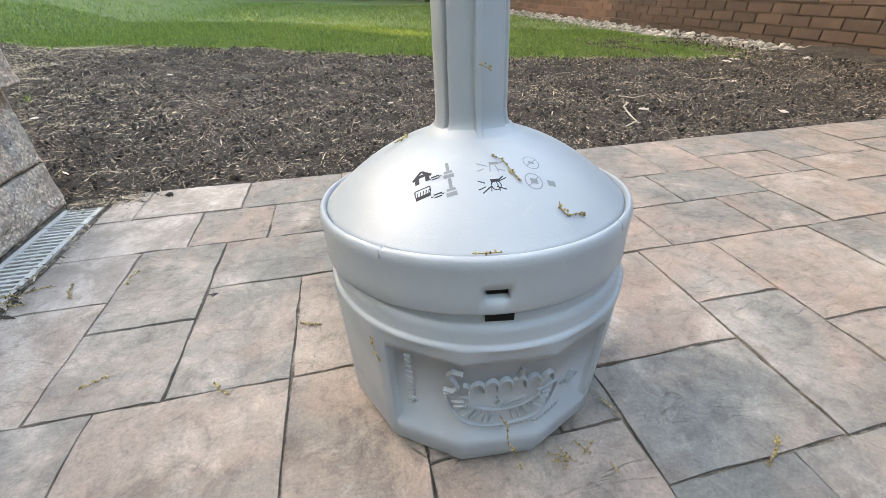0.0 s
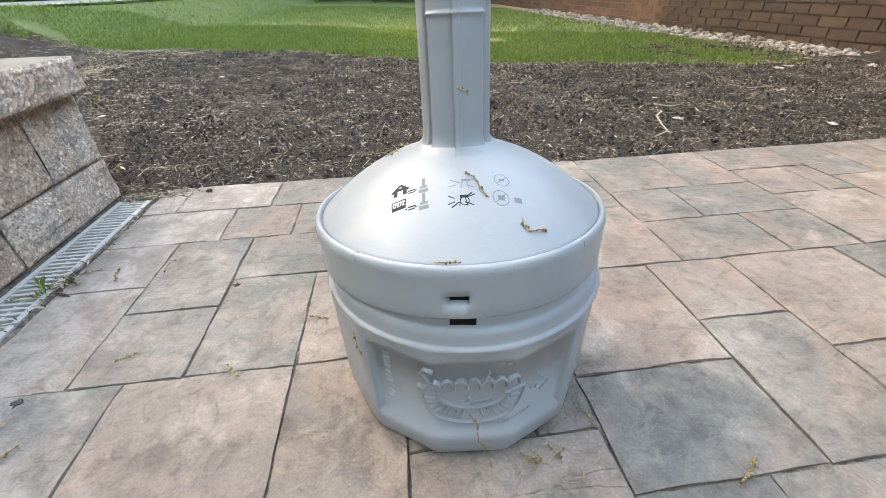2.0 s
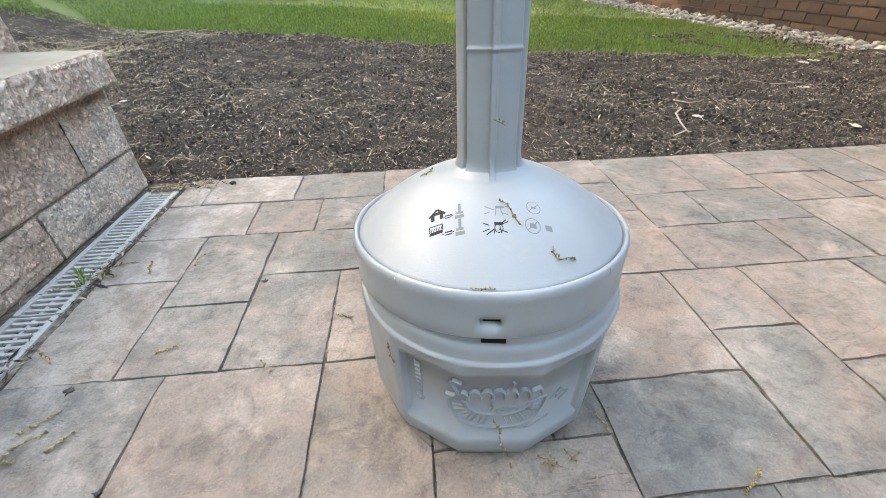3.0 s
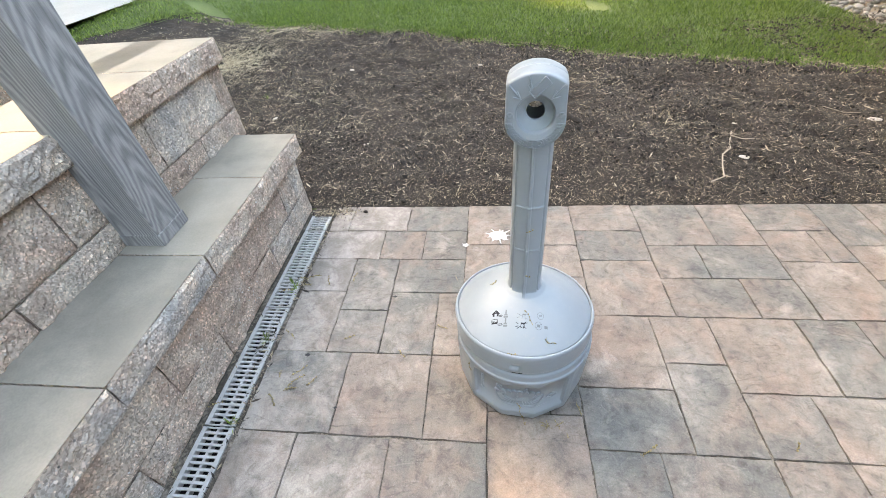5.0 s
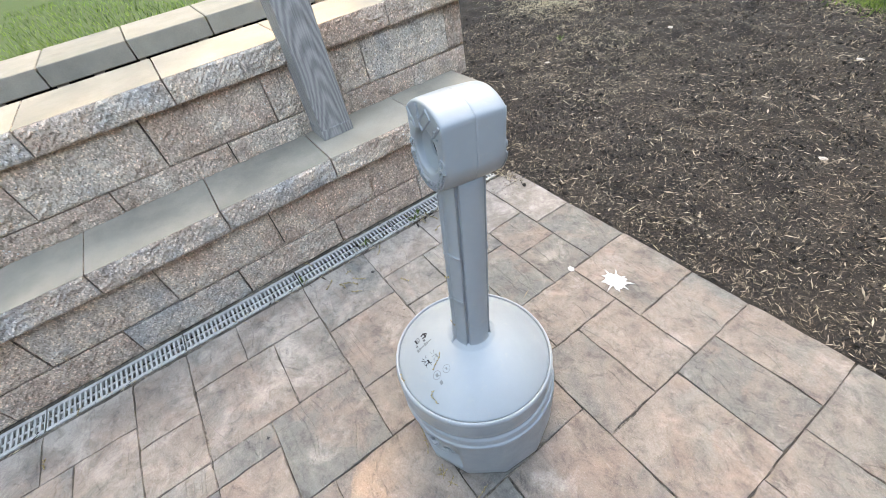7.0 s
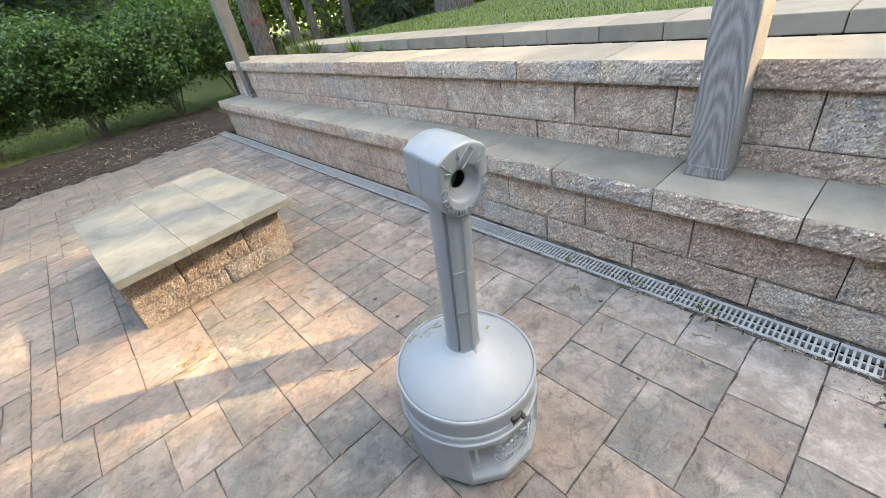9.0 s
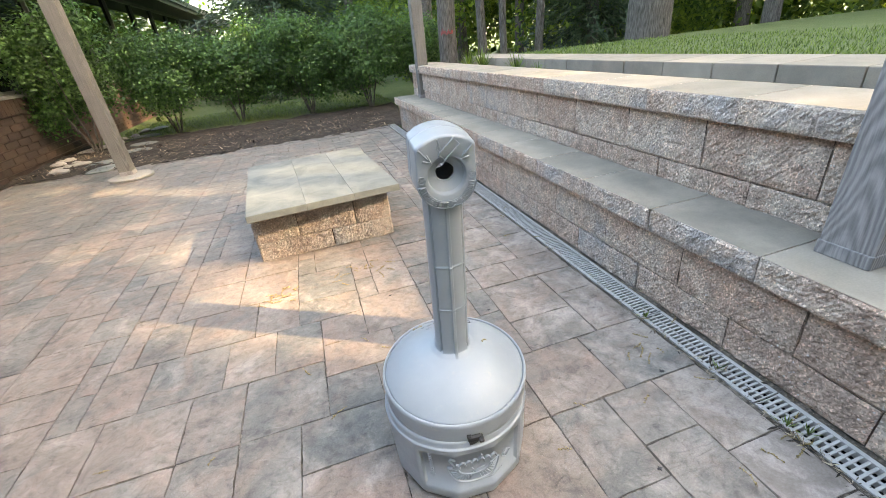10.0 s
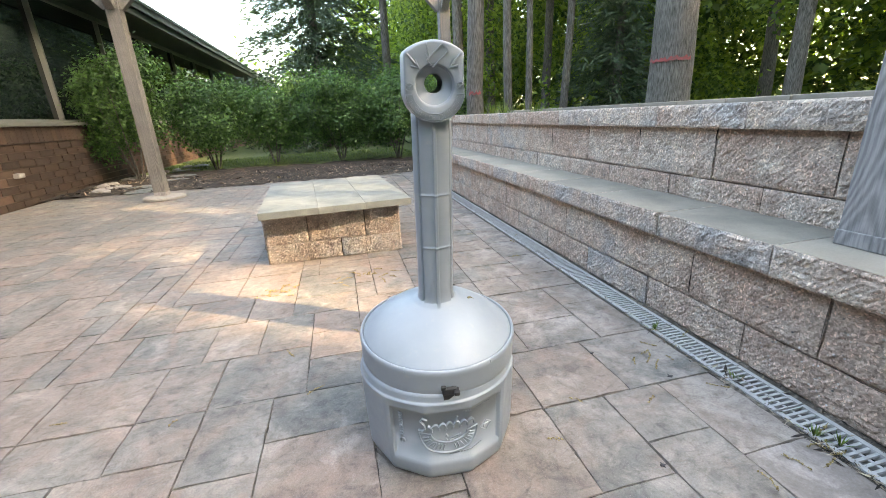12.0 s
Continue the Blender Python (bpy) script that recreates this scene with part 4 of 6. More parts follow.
def lid_prints(lid):
    """Worn black pictograms printed on the dome's front."""
    def place(u, v, out):
        u, v = u - 0.006, v - 0.014
        return (u, v, rim_height(math.hypot(u, v)) + 0.0004 + out * 0.2)

    def printed(name, polys, material=INK):
        bm = bmesh.new()
        for poly in polys:
            bm.faces.new([bm.verts.new(place(u, v, 0.0)) for u, v in poly])
        for f in bm.faces:
            f.normal_update()
            if f.normal.z < 0:
                f.normal_flip()
        part(name, bm, material, lid)

    def rect(u, v, w, h):
        return [(u - w / 2, v - h / 2), (u + w / 2, v - h / 2), (u + w / 2, v + h / 2), (u - w / 2, v + h / 2)]

    x, y = -0.0662, -0.0845
    printed("house_print", [stroke(x - 0.010, y - 0.001, x, y + 0.008, 0.003), stroke(x, y + 0.008, x + 0.010, y - 0.001, 0.003), rect(x - 0.0055, y - 0.003, 0.0045, 0.008), rect(x + 0.0055, y - 0.003, 0.0045, 0.008), rect(x, y + 0.002, 0.013, 0.004)])
    x, y = -0.0675, -0.1045
    printed("hedge_print", [rect(x, y - 0.003, 0.016, 0.004), stroke(x - 0.008, y - 0.001, x - 0.008, y + 0.006, 0.0012), stroke(x + 0.008, y - 0.001, x + 0.008, y + 0.006, 0.0012), stroke(x - 0.008, y + 0.006, x + 0.008, y + 0.006, 0.0012)] + [stroke(x - 0.006 + 0.003 * k, y - 0.001, x - 0.005 + 0.003 * k, y + 0.003, 0.001) for k in range(5)])
    for y in (-0.0885, -0.1095):
        printed("bin_print", [rect(-0.0388, y - 0.006, 0.011, 0.0045), rect(-0.0388, y - 0.001, 0.009, 0.003), rect(-0.0386, y + 0.006, 0.0035, 0.012)], GREY_INK)
        printed("print_bars", [rect(-0.0525, y - 0.001, 0.009, 0.0016), rect(-0.0525, y - 0.004, 0.008, 0.0014), rect(-0.0475, y - 0.0025, 0.003, 0.001), rect(-0.0585, y - 0.0025, 0.003, 0.001)])
    for k, (x, y) in enumerate(((0.0070, -0.0925), (0.0040, -0.1140))):
        lines = [stroke(x - 0.016, y - 0.004, x + 0.015, y + 0.007, 0.0012), stroke(x - 0.015, y + 0.006, x + 0.013, y - 0.006, 0.0012), rect(x + 0.003, y + 0.0045, 0.010, 0.0035), stroke(x - 0.003, y - 0.007, x - 0.001, y + 0.004, 0.001), stroke(x + 0.006, y - 0.007, x + 0.004, y + 0.003, 0.001)]
        if k:
            lines += [stroke(x - 0.012, y - 0.008, x + 0.012, y + 0.009, 0.0014)] + circle(x + 0.003, y - 0.001, 0.005, 0.001, 12)
        printed("crossed_print", lines, INK if k else GREY_INK)
    printed("ring_print", circle(0.0520, -0.0850, 0.0085, 0.0009) + [stroke(0.046, -0.090, 0.058, -0.080, 0.0009), rect(0.052, -0.085, 0.006, 0.003)], GREY_INK)
    printed("ring_print", circle(0.0480, -0.1095, 0.0090, 0.0010) + [rect(0.0485, -0.1095, 0.008, 0.006), stroke(0.042, -0.115, 0.054, -0.104, 0.0010)], GREY_INK)
    printed("square_print", [rect(0.0676, -0.1090, 0.0085, 0.0065)], GREY_INK)


def panel_marks(base, turn):
    """Raised plain shapes on the recessed panel: a flowing banner over a half ring, a side bar, a diamond and small bars."""
    def place(u, v, out):
        a, z = u / 0.195, 0.128 + v
        r = side_radius(z, a) - 0.0100 + out
        a += turn
        return (r * math.sin(a), -r * math.cos(a), z)

    marks = []
    cu, cv = 0.0, 0.010
    half = [math.pi + math.pi * k / 28 for k in range(29)]
    oval = lambda ru, rv, ts: [(cu + ru * math.cos(t), cv + rv * math.sin(t)) for t in ts]
    outer, inner = oval(0.0735, 0.0620, half), oval(0.0440, 0.0300, half)
    marks.append(cord("half_ring", [outer], place, 0.0030, 0.0040))
    marks.append(cord("half_ring", [inner], place, 0.0030, 0.0040))
    for s in (-1, 1):
        marks.append(cord("ring_end", [[(cu + 0.0735 * s, cv), (cu + 0.0440 * s, cv)]], place, 0.0030, 0.0040))
    for k in range(9):
        if k != 4:
            t = math.pi * (1.10 + 0.1 * k)
            p, q = oval(0.0505, 0.0370, [t])[0], oval(0.0665, 0.0545, [t])[0]
            side = Vector((-(q[1] - p[1]), q[0] - p[0])).normalized() * 0.0042
            marks.append(cord("raised_bar", [[(p[0] - side.x, p[1] - side.y), (q[0] - side.x, q[1] - side.y)], [(p[0] + side.x, p[1] + side.y), (q[0] + side.x, q[1] + side.y)]], place, 0.0030, 0.0034))
    # the banner: flowing loops between a tall start and a curled end
    flow = []
    for k in range(121):
        t = k / 120
        ph = t * 2 * math.pi * 6.5
        flow.append((cu - 0.050 + 0.112 * t + 0.0040 * math.sin(ph), cv + 0.0150 + 0.006 * t + 0.0095 * math.cos(ph)))
    marks.append(cord("banner", [flow], place, 0.0040, 0.0058))
    marks.append(cord("banner_start", [[(cu - 0.050, cv + 0.0430), (cu - 0.062, cv + 0.0440), (cu - 0.068, cv + 0.0360), (cu - 0.060, cv + 0.0270), (cu - 0.056, cv + 0.0180), (cu - 0.062, cv + 0.0090), (cu - 0.074, cv + 0.0080)]], place, 0.0048, 0.0060))
    marks.append(cord("banner_stem", [[(cu + 0.010, cv + 0.0090), (cu + 0.016, cv + 0.0260), (cu + 0.021, cv + 0.0430)]], place, 0.0044, 0.0060))
    marks.append(cord("plume", [[(-0.0075, 0.004), (-0.0035, -0.003), (-0.0085, -0.008), (-0.0045, -0.015)]], place, 0.0030, 0.0030))
    marks.append(cord("roll", [[(-0.001, -0.016), (0.0035, -0.009), (0.029, 0.000), (0.025, -0.0075), (-0.001, -0.016)]], place, 0.0022, 0.0030))
    marks.append(cord("round_mark", [loop(-0.1215, -0.0260, 0.0062), [(-0.1250, -0.0260), (-0.1185, -0.0260)]], place, 0.0026, 0.0026))
    marks += [raised("raised_bar", [stroke(-0.1215, -0.0150 + 0.0094 * k, -0.1215, -0.0085 + 0.0094 * k, 0.0092)], place, PLASTIC, 0.0026) for k in range(8)]
    d = [(0.0860, -0.0090), (0.1040, 0.0060), (0.1220, -0.0090), (0.1040, -0.0240), (0.0860, -0.0090)]
    marks.append(cord("diamond", [d], place, 0.0020, 0.0024))
    marks.append(raised("raised_bar", [stroke(0.0960, -0.0090, 0.1120, -0.0090, 0.0085)], place, PLASTIC, 0.0022))
    small = [stroke(0.0370 + 0.0068 * k, 0.0630, 0.0420 + 0.0068 * k, 0.0630, 0.0044) for k in range(12)] + [stroke(0.000 + 0.0072 * k, -0.0575 + 0.0006 * k, 0.0052 + 0.0072 * k, -0.0575 + 0.0006 * k, 0.0042) for k in range(13)]
    marks += [raised("raised_bar", [s], place, PLASTIC, 0.0016) for s in small]
    for m in marks:
        m.parent = base


bin_thing = cigarette_bin()
lid_prints(next(o for o in bin_thing.children if o.name.startswith("lid")))
for turn in (0.0, math.pi):
    panel_marks(next(o for o in bin_thing.children if o.name.startswith("base")), turn)



# ---- brick building ----
FACE_X = 4.2
building = empty("building", None, "low brown brick building with dark windows and metal roof", "building")
part("wall", box_bm(FACE_X + 0.012, FACE_X + 0.3, -30, 34, -0.2, 0.735), MORTAR, building)
part("upper_wall", box_bm(FACE_X + 0.2, FACE_X + 0.5, -30, 34, 0.73, 3.0), GREEN_METAL, building)
part("sill", box_bm(FACE_X - 0.06, FACE_X + 0.25, -30, 34, 0.955, 1.0, bevel=0.006), FRAME_METAL, building)
bm = bmesh.new()
for x0, x1, z0, z1 in ((-0.62, 0.6, 2.86, 2.90), (-0.64, -0.58, 2.84, 3.02), (-0.70, -0.62, 2.96, 3.10)):
    box(bm, FACE_X + x0, FACE_X + x1, -30, 34, z0, z1, bevel=0.004)
part("eave", bm, GREEN_METAL, building)
roof_v = [(FACE_X - 0.72, -30, 3.08), (FACE_X - 0.72, 34, 3.08), (FACE_X + 6, 34, 5.2), (FACE_X + 6, -30, 5.2), (FACE_X - 0.72, -30, 3.14), (FACE_X - 0.72, 34, 3.14), (FACE_X + 6, 34, 5.26), (FACE_X + 6, -30, 5.26)]
child(new("roof", mesh_from("roof", roof_v, [(0, 3, 2, 1), (4, 5, 6, 7), (0, 1, 5, 4), (2, 3, 7, 6)], [GREEN_METAL])), building)
for k in range(20):
    y = -26 + k * 1.9
    if -8 < y < 8 or y < -8:
        w = empty("window")
        w.parent = building
        part("pane", box_bm(FACE_X + 0.165, FACE_X + 0.172, y + 0.018, y + 1.882, 1.03, 2.80), GLASS, w)
        bm = bmesh.new()
        for y0, y1, z0, z1 in ((y - 0.018, y + 0.018, 1.0, 2.86), (y + 0.018, y + 1.882, 1.0, 1.05), (y + 0.018, y + 1.882, 2.79, 2.86)):
            box(bm, FACE_X + 0.10, FACE_X + 0.2, y0, y1, z0, z1)
        part("window_frame", bm, FRAME_METAL, w)

BW, BH = 0.30, 0.098
brick_a = mesh_from("brick", *[(lambda l, h, d: ([(x, y, z) for x in (-d, 0.02) for y in (-l, l) for z in (0, h)], [(0, 1, 3, 2), (4, 6, 7, 5), (0, 4, 5, 1), (2, 3, 7, 6), (0, 2, 6, 4), (1, 5, 7, 3)]))(BW / 2 - 0.006, BH - 0.011, 0.004)][0], [BRICK])
soldier = mesh_from("soldier brick", *[(lambda l, h, d: ([(x, y, z) for x in (-d, 0.02) for y in (-l, l) for z in (0, h)], [(0, 1, 3, 2), (4, 6, 7, 5), (0, 4, 5, 1), (2, 3, 7, 6), (0, 2, 6, 4), (1, 5, 7, 3)]))(0.047, 0.205, 0.02)][0], [BRICK])
wall_part = next(o for o in building.children if o.name.startswith("wall"))
rest_v, rest_f = [], []
spots = []
for row in range(9):
    for i in range(-100, 114):
        spots.append((brick_a, i * BW + (row % 2) * BW / 2, -0.14 + row * BH))
for i in range(-300, 60):
    spots.append((soldier, i * 0.1, 0.745))
for me, y, z in spots:
    near = (me is brick_a and (2.0 < y < 6.2 or -8.2 < y < -5.2) and z > -0.1) or (me is soldier and -8.4 < y < -5.2)
    if near:
        ob = child(new("brick", me), wall_part)
        ob.location = (FACE_X, y, z)
    elif -30 < y < 34:
        k = len(rest_v)
        rest_v += [(v.co.x + FACE_X, v.co.y + y, v.co.z + z) for v in me.vertices]
        rest_f += [tuple(k + v for v in p.vertices) for p in me.polygons]
tagged(child(new("bricks_beyond", mesh_from("bricks_beyond", rest_v, rest_f, [make_island("distant brown brick", [(0.0, (0.07, 0.043, 0.031)), (0.5, (0.11, 0.065, 0.047)), (1.0, (0.15, 0.088, 0.063))])])), wall_part), "brown bricks farther along the wall", kind="stuff")

# ---- planting ----
nprng = np.random.default_rng(5)


def shrub(x, y, height, width, seed):
    r = np.random.default_rng(seed)
    s = empty("shrub", pose(x, y, 0), "leafy green shrub with thin bare stems at its foot", "shrub", "hedge shrubs")
    for k in range(7):
        bm = bmesh.new()
        a = 2 * math.pi * k / 7 + r.uniform(-0.3, 0.3)
        d = Vector((math.cos(a), math.sin(a), 0))
        tube(bm, [d * 0.04, d * 0.12 + Vector((0, 0, 0.3)), d * 0.24 + Vector((0, 0, 0.62)), d * 0.36 * width + Vector((0, 0, height * 0.7))], 0.014, 5, 0.4)
        part("stem", bm, BARK, s)
    blobs = [(0, 0, height * 0.60, width * 0.46, width * 0.42, height * 0.36), (0, 0, height * 0.55, width * 0.3, width * 0.3, height * 0.26)]
    for k in range(14):
        a, q = r.uniform(0, 2 * math.pi), r.uniform(0.18, 0.36) * width
        blobs.append((q * math.cos(a), q * math.sin(a), height * r.uniform(0.30, 0.86), width * 0.25, width * 0.25, height * 0.17))
    child(new("crown", leaves("shrub crown", r, blobs, 26000, 0.054, LEAF_HEDGE, 0.7, 0.35)), s)
    return s


for k, (x, y, h, w) in enumerate(((3.62, -7.35, 2.15, 1.12), (2.66, -8.45, 1.90, 1.35), (1.55, -8.75, 1.72, 1.65), (0.15, -8.5, 1.80, 1.75), (-1.05, -8.15, 1.85, 1.6), (-2.2, -8.5, 1.8, 1.5))):
    shrub(x, y, h, w, 100 + k)


def tree(x, y, radius, height, lean, seed, band=None, crown=True, kind="tree", label="tall woodland tree with grey furrowed bark", ground=0.0):
    r = np.random.default_rng(seed)
    t = empty(kind, pose(x, y, ground), label, "tree", "woodland trees")
    bm = bmesh.new()
    pts, n = [], 16
    for i in range(n + 1):
        z = height * i / n
        pts.append((lean[0] * z + 0.05 * noise.noise((z * 0.5, seed, 0)), lean[1] * z + 0.05 * noise.noise((z * 0.5, seed, 9)), z - 0.1))
    rings = []
    sides = 18
    for i, p in enumerate(pts):
        z = p[2]
        rr = radius * (1 - 0.55 * z / height) * (1 + 0.35 * math.exp(-max(0, z) * 5))
        rings.append([bm.verts.new((p[0] + rr * (1 + 0.06 * noise.noise((math.cos(a) * 2, math.sin(a) * 2, z * 0.8 + seed))) * math.cos(a), p[1] + rr * math.sin(a), z)) for a in (2 * math.pi * k / sides for k in range(sides))])
    for a, b in zip(rings, rings[1:]):
        for k in range(sides):
            bm.faces.new((a[k], a[(k + 1) % sides], b[(k + 1) % sides], b[k]))
    trunk = part("trunk", bm, BARK, t, smooth=True)
    bm = bmesh.new()
    for k in range(6):
        a, z = r.uniform(0, 2 * math.pi), height * r.uniform(0.5, 0.9)
        p = Vector((lean[0] * z, lean[1] * z, z))
        d = Vector((math.cos(a), math.sin(a), 0.5))
        tube(bm, [p, p + d * 0.8, p + d * 1.8 + Vector((0, 0, 0.4))], radius * 0.28, 6, 0.3)
    part("limbs", bm, BARK, t)
    if crown:
        blobs = []
        for k in range(9):
            a, q = r.uniform(0, 2 * math.pi), r.uniform(0.3, 2.2)
            blobs.append((lean[0] * height + q * math.cos(a), lean[1] * height + q * math.sin(a), height * r.uniform(0.6, 1.05), 1.3, 1.3, 1.0))
        child(new("crown", leaves("tree crown", r, blobs, 5000, 0.18, LEAF_WOOD)), t)
    if band is not None:
        bm = bmesh.new()
        rr = radius * (1 - 0.55 * band / height) * 1.04 + 0.003
        n, arc, strip = 34, 2.1, []
        for i in range(n):
            a0 = 0.75 + arc * (i / n - 0.5)
            z0 = band + 0.035 * noise.noise((i * 0.3, seed, 3))
            tall = max(0.012, 0.050 + 0.06 * noise.noise((i * 1.3, seed, 8)))
            strip.append([bm.verts.new((lean[0] * band + rr * math.cos(a0), lean[1] * band + rr * math.sin(a0), z)) for z in (z0, z0 + tall)])
        for p, q in zip(strip, strip[1:]):
            bm.faces.new((p[0], q[0], q[1], p[1]))
        part("paint_band", bm, RED_PAINT, t, "sprayed red marking band")
    return t


tree(-2.38, -6.75, 0.165, 11, (0.0, -0.01), 1, 1.18)
tree(-5.2, -5.2, 0.34, 13, (0.0, 0.0), 2, 1.50)
spots = [(-3.5, -7.9, 0.10), (-4.6, -9.2, 0.09), (-5.9, -9.8, 0.11), (-3.0, -10.0, 0.14), (-8.3, -9.0, 0.20), (-9.2, -6.2, 0.17), (-7.0, -13.0, 0.16), (-9.8, -12.0, 0.22), (-4.2, -14.0, 0.16), (-12.5, -9.5, 0.2), (-1.6, -13.0, 0.15), (-11.0, -15.0, 0.2), (-6.5, -17.0, 0.2), (-14.5, -6.5, 0.24)]
for k, (x, y, rr) in enumerate(spots):
    tree(x, y, rr, 9 + (k * 37 % 5), (nprng.uniform(-0.04, 0.04), nprng.uniform(-0.03, 0.03)), 10 + k)


def conifer(x, y, height, width, seed):
    r = np.random.default_rng(seed)
    t = empty("conifer", pose(x, y, 0), "dark green spruce with drooping branches", "tree")
    bm = bmesh.new()
    tube(bm, [(0, 0, -0.1), (0, 0, height)], 0.16, 10, 0.15)
    part("trunk", bm, BARK, t)
    c, u, s, l, w = [], [], [], [], []
    for z in np.arange(0.8, height - 0.3, 0.32):
        reach = width * (1 - z / height) + 0.25
        for a in r.uniform(0, 2 * math.pi, 15):
            d = np.array([math.cos(a), math.sin(a), -0.34])
            for q in np.arange(0.2, reach * r.uniform(0.75, 1.1), 0.10):
                for side in range(4):
                    c.append(d * q + [0, 0, z] + r.normal(size=3) * 0.085 - [0, 0, 0.05 * q])
                    u.append(d + r.normal(size=3) * 0.5)
                    s.append(r.normal(size=3))
                    l.append(0.27)
                    w.append(0.050)
    child(new("crown", quads_mesh("needles", c, unit(np.array(u)), unit(np.array(s)), l, w, LEAF_FIR)), t)
    return t


conifer(0.55, -14.5, 12.5, 3.3, 3)
conifer(-7.6, -9.9, 7.0, 2.0, 4)


def woods():
    """Undergrowth and far foliage between the trunks, plus an unseen screen against sky light."""
    r = np.random.default_rng(21)
    blobs = []
    for k in range(230):
        x, y = r.uniform(-26, -2.5), r.uniform(-24, -10.5)
        if x < -9:
            y = r.uniform(-24, -3)
        blobs.append((x, y, r.uniform(0.3, 8.5) ** 1.0, r.uniform(0.8, 1.7), r.uniform(0.8, 1.7), r.uniform(0.5, 1.0)))
    ob = new("undergrowth", leaves("undergrowth", r, blobs, 135000, 0.15, LEAF_WOOD, 0.5, 0.2, 2.2))
    tagged(ob, "sunlit green woodland foliage between the trunks", "foliage", kind="stuff")
    blobs = []
    for k in range(430):
        a = r.uniform(-0.15, 1.75)
        q = r.uniform(24, 38)
        if a > 0.06:
            blobs.append((-q * math.sin(a) + 1.0, -q * math.cos(a), r.uniform(0, 19), 3.2, 3.2, 2.4))
        else:
            blobs.append((-q * math.sin(a) + 1.0, -q * math.cos(a), r.uniform(0, 4.6), 1.1, 1.1, 1.2))
    ob = new("far_woods", leaves("far_woods", r, blobs, 200000, 0.40, LEAF_WOOD, 0.4, 0.1, 2.2))
    tagged(ob, "distant green woods", "foliage", kind="stuff")
    # added out of view to cut low sky light; kept below the sun's way
    blobs = []
    for k in range(330):
        a = r.uniform(1.75, 3.6)
        q = r.uniform(22, 34)
        top = 0.6 * q - 5.6 if abs(a - 2.23) < 0.45 else 21
        blobs.append((-q * math.sin(a), -q * math.cos(a), r.uniform(0.5, top), 2.9, 2.9, 2.2))
    ob = new("far_woods", leaves("far_woods", r, blobs, 90000, 0.70, LEAF_WOOD, 0.4, 0.1, 2.0))
    tagged(ob, "unseen leaf screen added beyond the lawn to block low sky light", "foliage", kind="stuff")


woods()


def shade_tree(far, zones, seed, leaf=0.30):
    """A tall unseen tree, added towards the sun to block it. Its crown is laid out by the ground that it shades, u
    across the sun's way and w along it:
    zones of (u0, u1, w0, w1, clump radius, clumps, leaves in a clump)."""
    r = np.random.default_rng(seed)
    ground = lambda a, b: Vector((0.535 * a + 0.845 * b, 0.845 * a - 0.535 * b, 0))
    mean = lambda k: sum((z[k] + z[k + 1]) / 2 for z in zones) / len(zones)
    at = ground(mean(0), mean(2)) + SUN_TO * far
    t = empty("shade_tree", pose(at.x, at.y, 0), "tall broad-crowned tree, unseen, added to shade the patio", "tree", "shade trees")
    bm = bmesh.new()
    tube(bm, [(0, 0, -0.1), (0.2, 0.1, at.z * 0.4), (0, 0, at.z)], 0.30, 14, 0.2)
    part("trunk", bm, BARK, t)
    bm = bmesh.new()
    crowns = []
    for u0, u1, w0, w1, radius, clumps, each in zones:
        cols = max(1, round(math.sqrt(clumps * (u1 - u0) / ((w1 - w0) * 0.55))))
        rows = math.ceil(clumps / cols)
        for k in range(clumps):
            u = u0 + (u1 - u0) * (k % cols + r.uniform(0.15, 0.85)) / cols
            w = w0 + (w1 - w0) * (k // cols + r.uniform(0.15, 0.85)) / rows
            p = ground(u, w) + SUN_TO * (far + r.uniform(-1.5, 1.5)) - Vector((at.x, at.y, 0))
            crowns.append((np.array(p), radius * r.uniform(0.7, 1.3), each))
            if k % 4 == 0:
                tube(bm, [(0, 0, at.z * 0.6), (p.x * 0.5, p.y * 0.5, at.z * 0.55 + p.z * 0.35), tuple(p)], 0.03, 6, 0.3)
    part("limbs", bm, BARK, t)
    c = np.concatenate([p + unit(r.normal(size=(n, 3))) * q * r.uniform(0, 1, (n, 1)) ** 0.5 for p, q, n in crowns])
    n = len(c)
    up = unit(r.normal(size=(n, 3)))
    side = unit(np.cross(up, r.normal(size=(n, 3))))
    l = leaf * r.uniform(0.7, 1.3, n)
    child(new("crown", quads_mesh("shade crown", c, up, side, l, l * 0.62, LEAF_WOOD)), t)


# dense shade over the bin, the near patio, the wall's end and the mulch
shade_tree(27, [(0.85, 4.2, -7.0, 9.5, 0.80, 60, 330), (-3.3, 0.4, -6.0, 0.05, 0.36, 140, 140), (-0.12, 0.9, -1.5, 0.95, 0.22, 80, 80), (0.20, 0.9, 0.95, 1.40, 0.16, 24, 60), (-0.12, 0.9, 1.40, 6.0, 0.22, 130, 80)], 31)
# thin shade over the lawn
shade_tree(30, [(4.8, 11.0, -3.0, 10.0, 0.7, 34, 150), (4.2, 7.5, -0.8, 3.4, 0.6, 26, 190), (7.0, 10.8, -3.2, 1.4, 0.6, 26, 190)], 33)
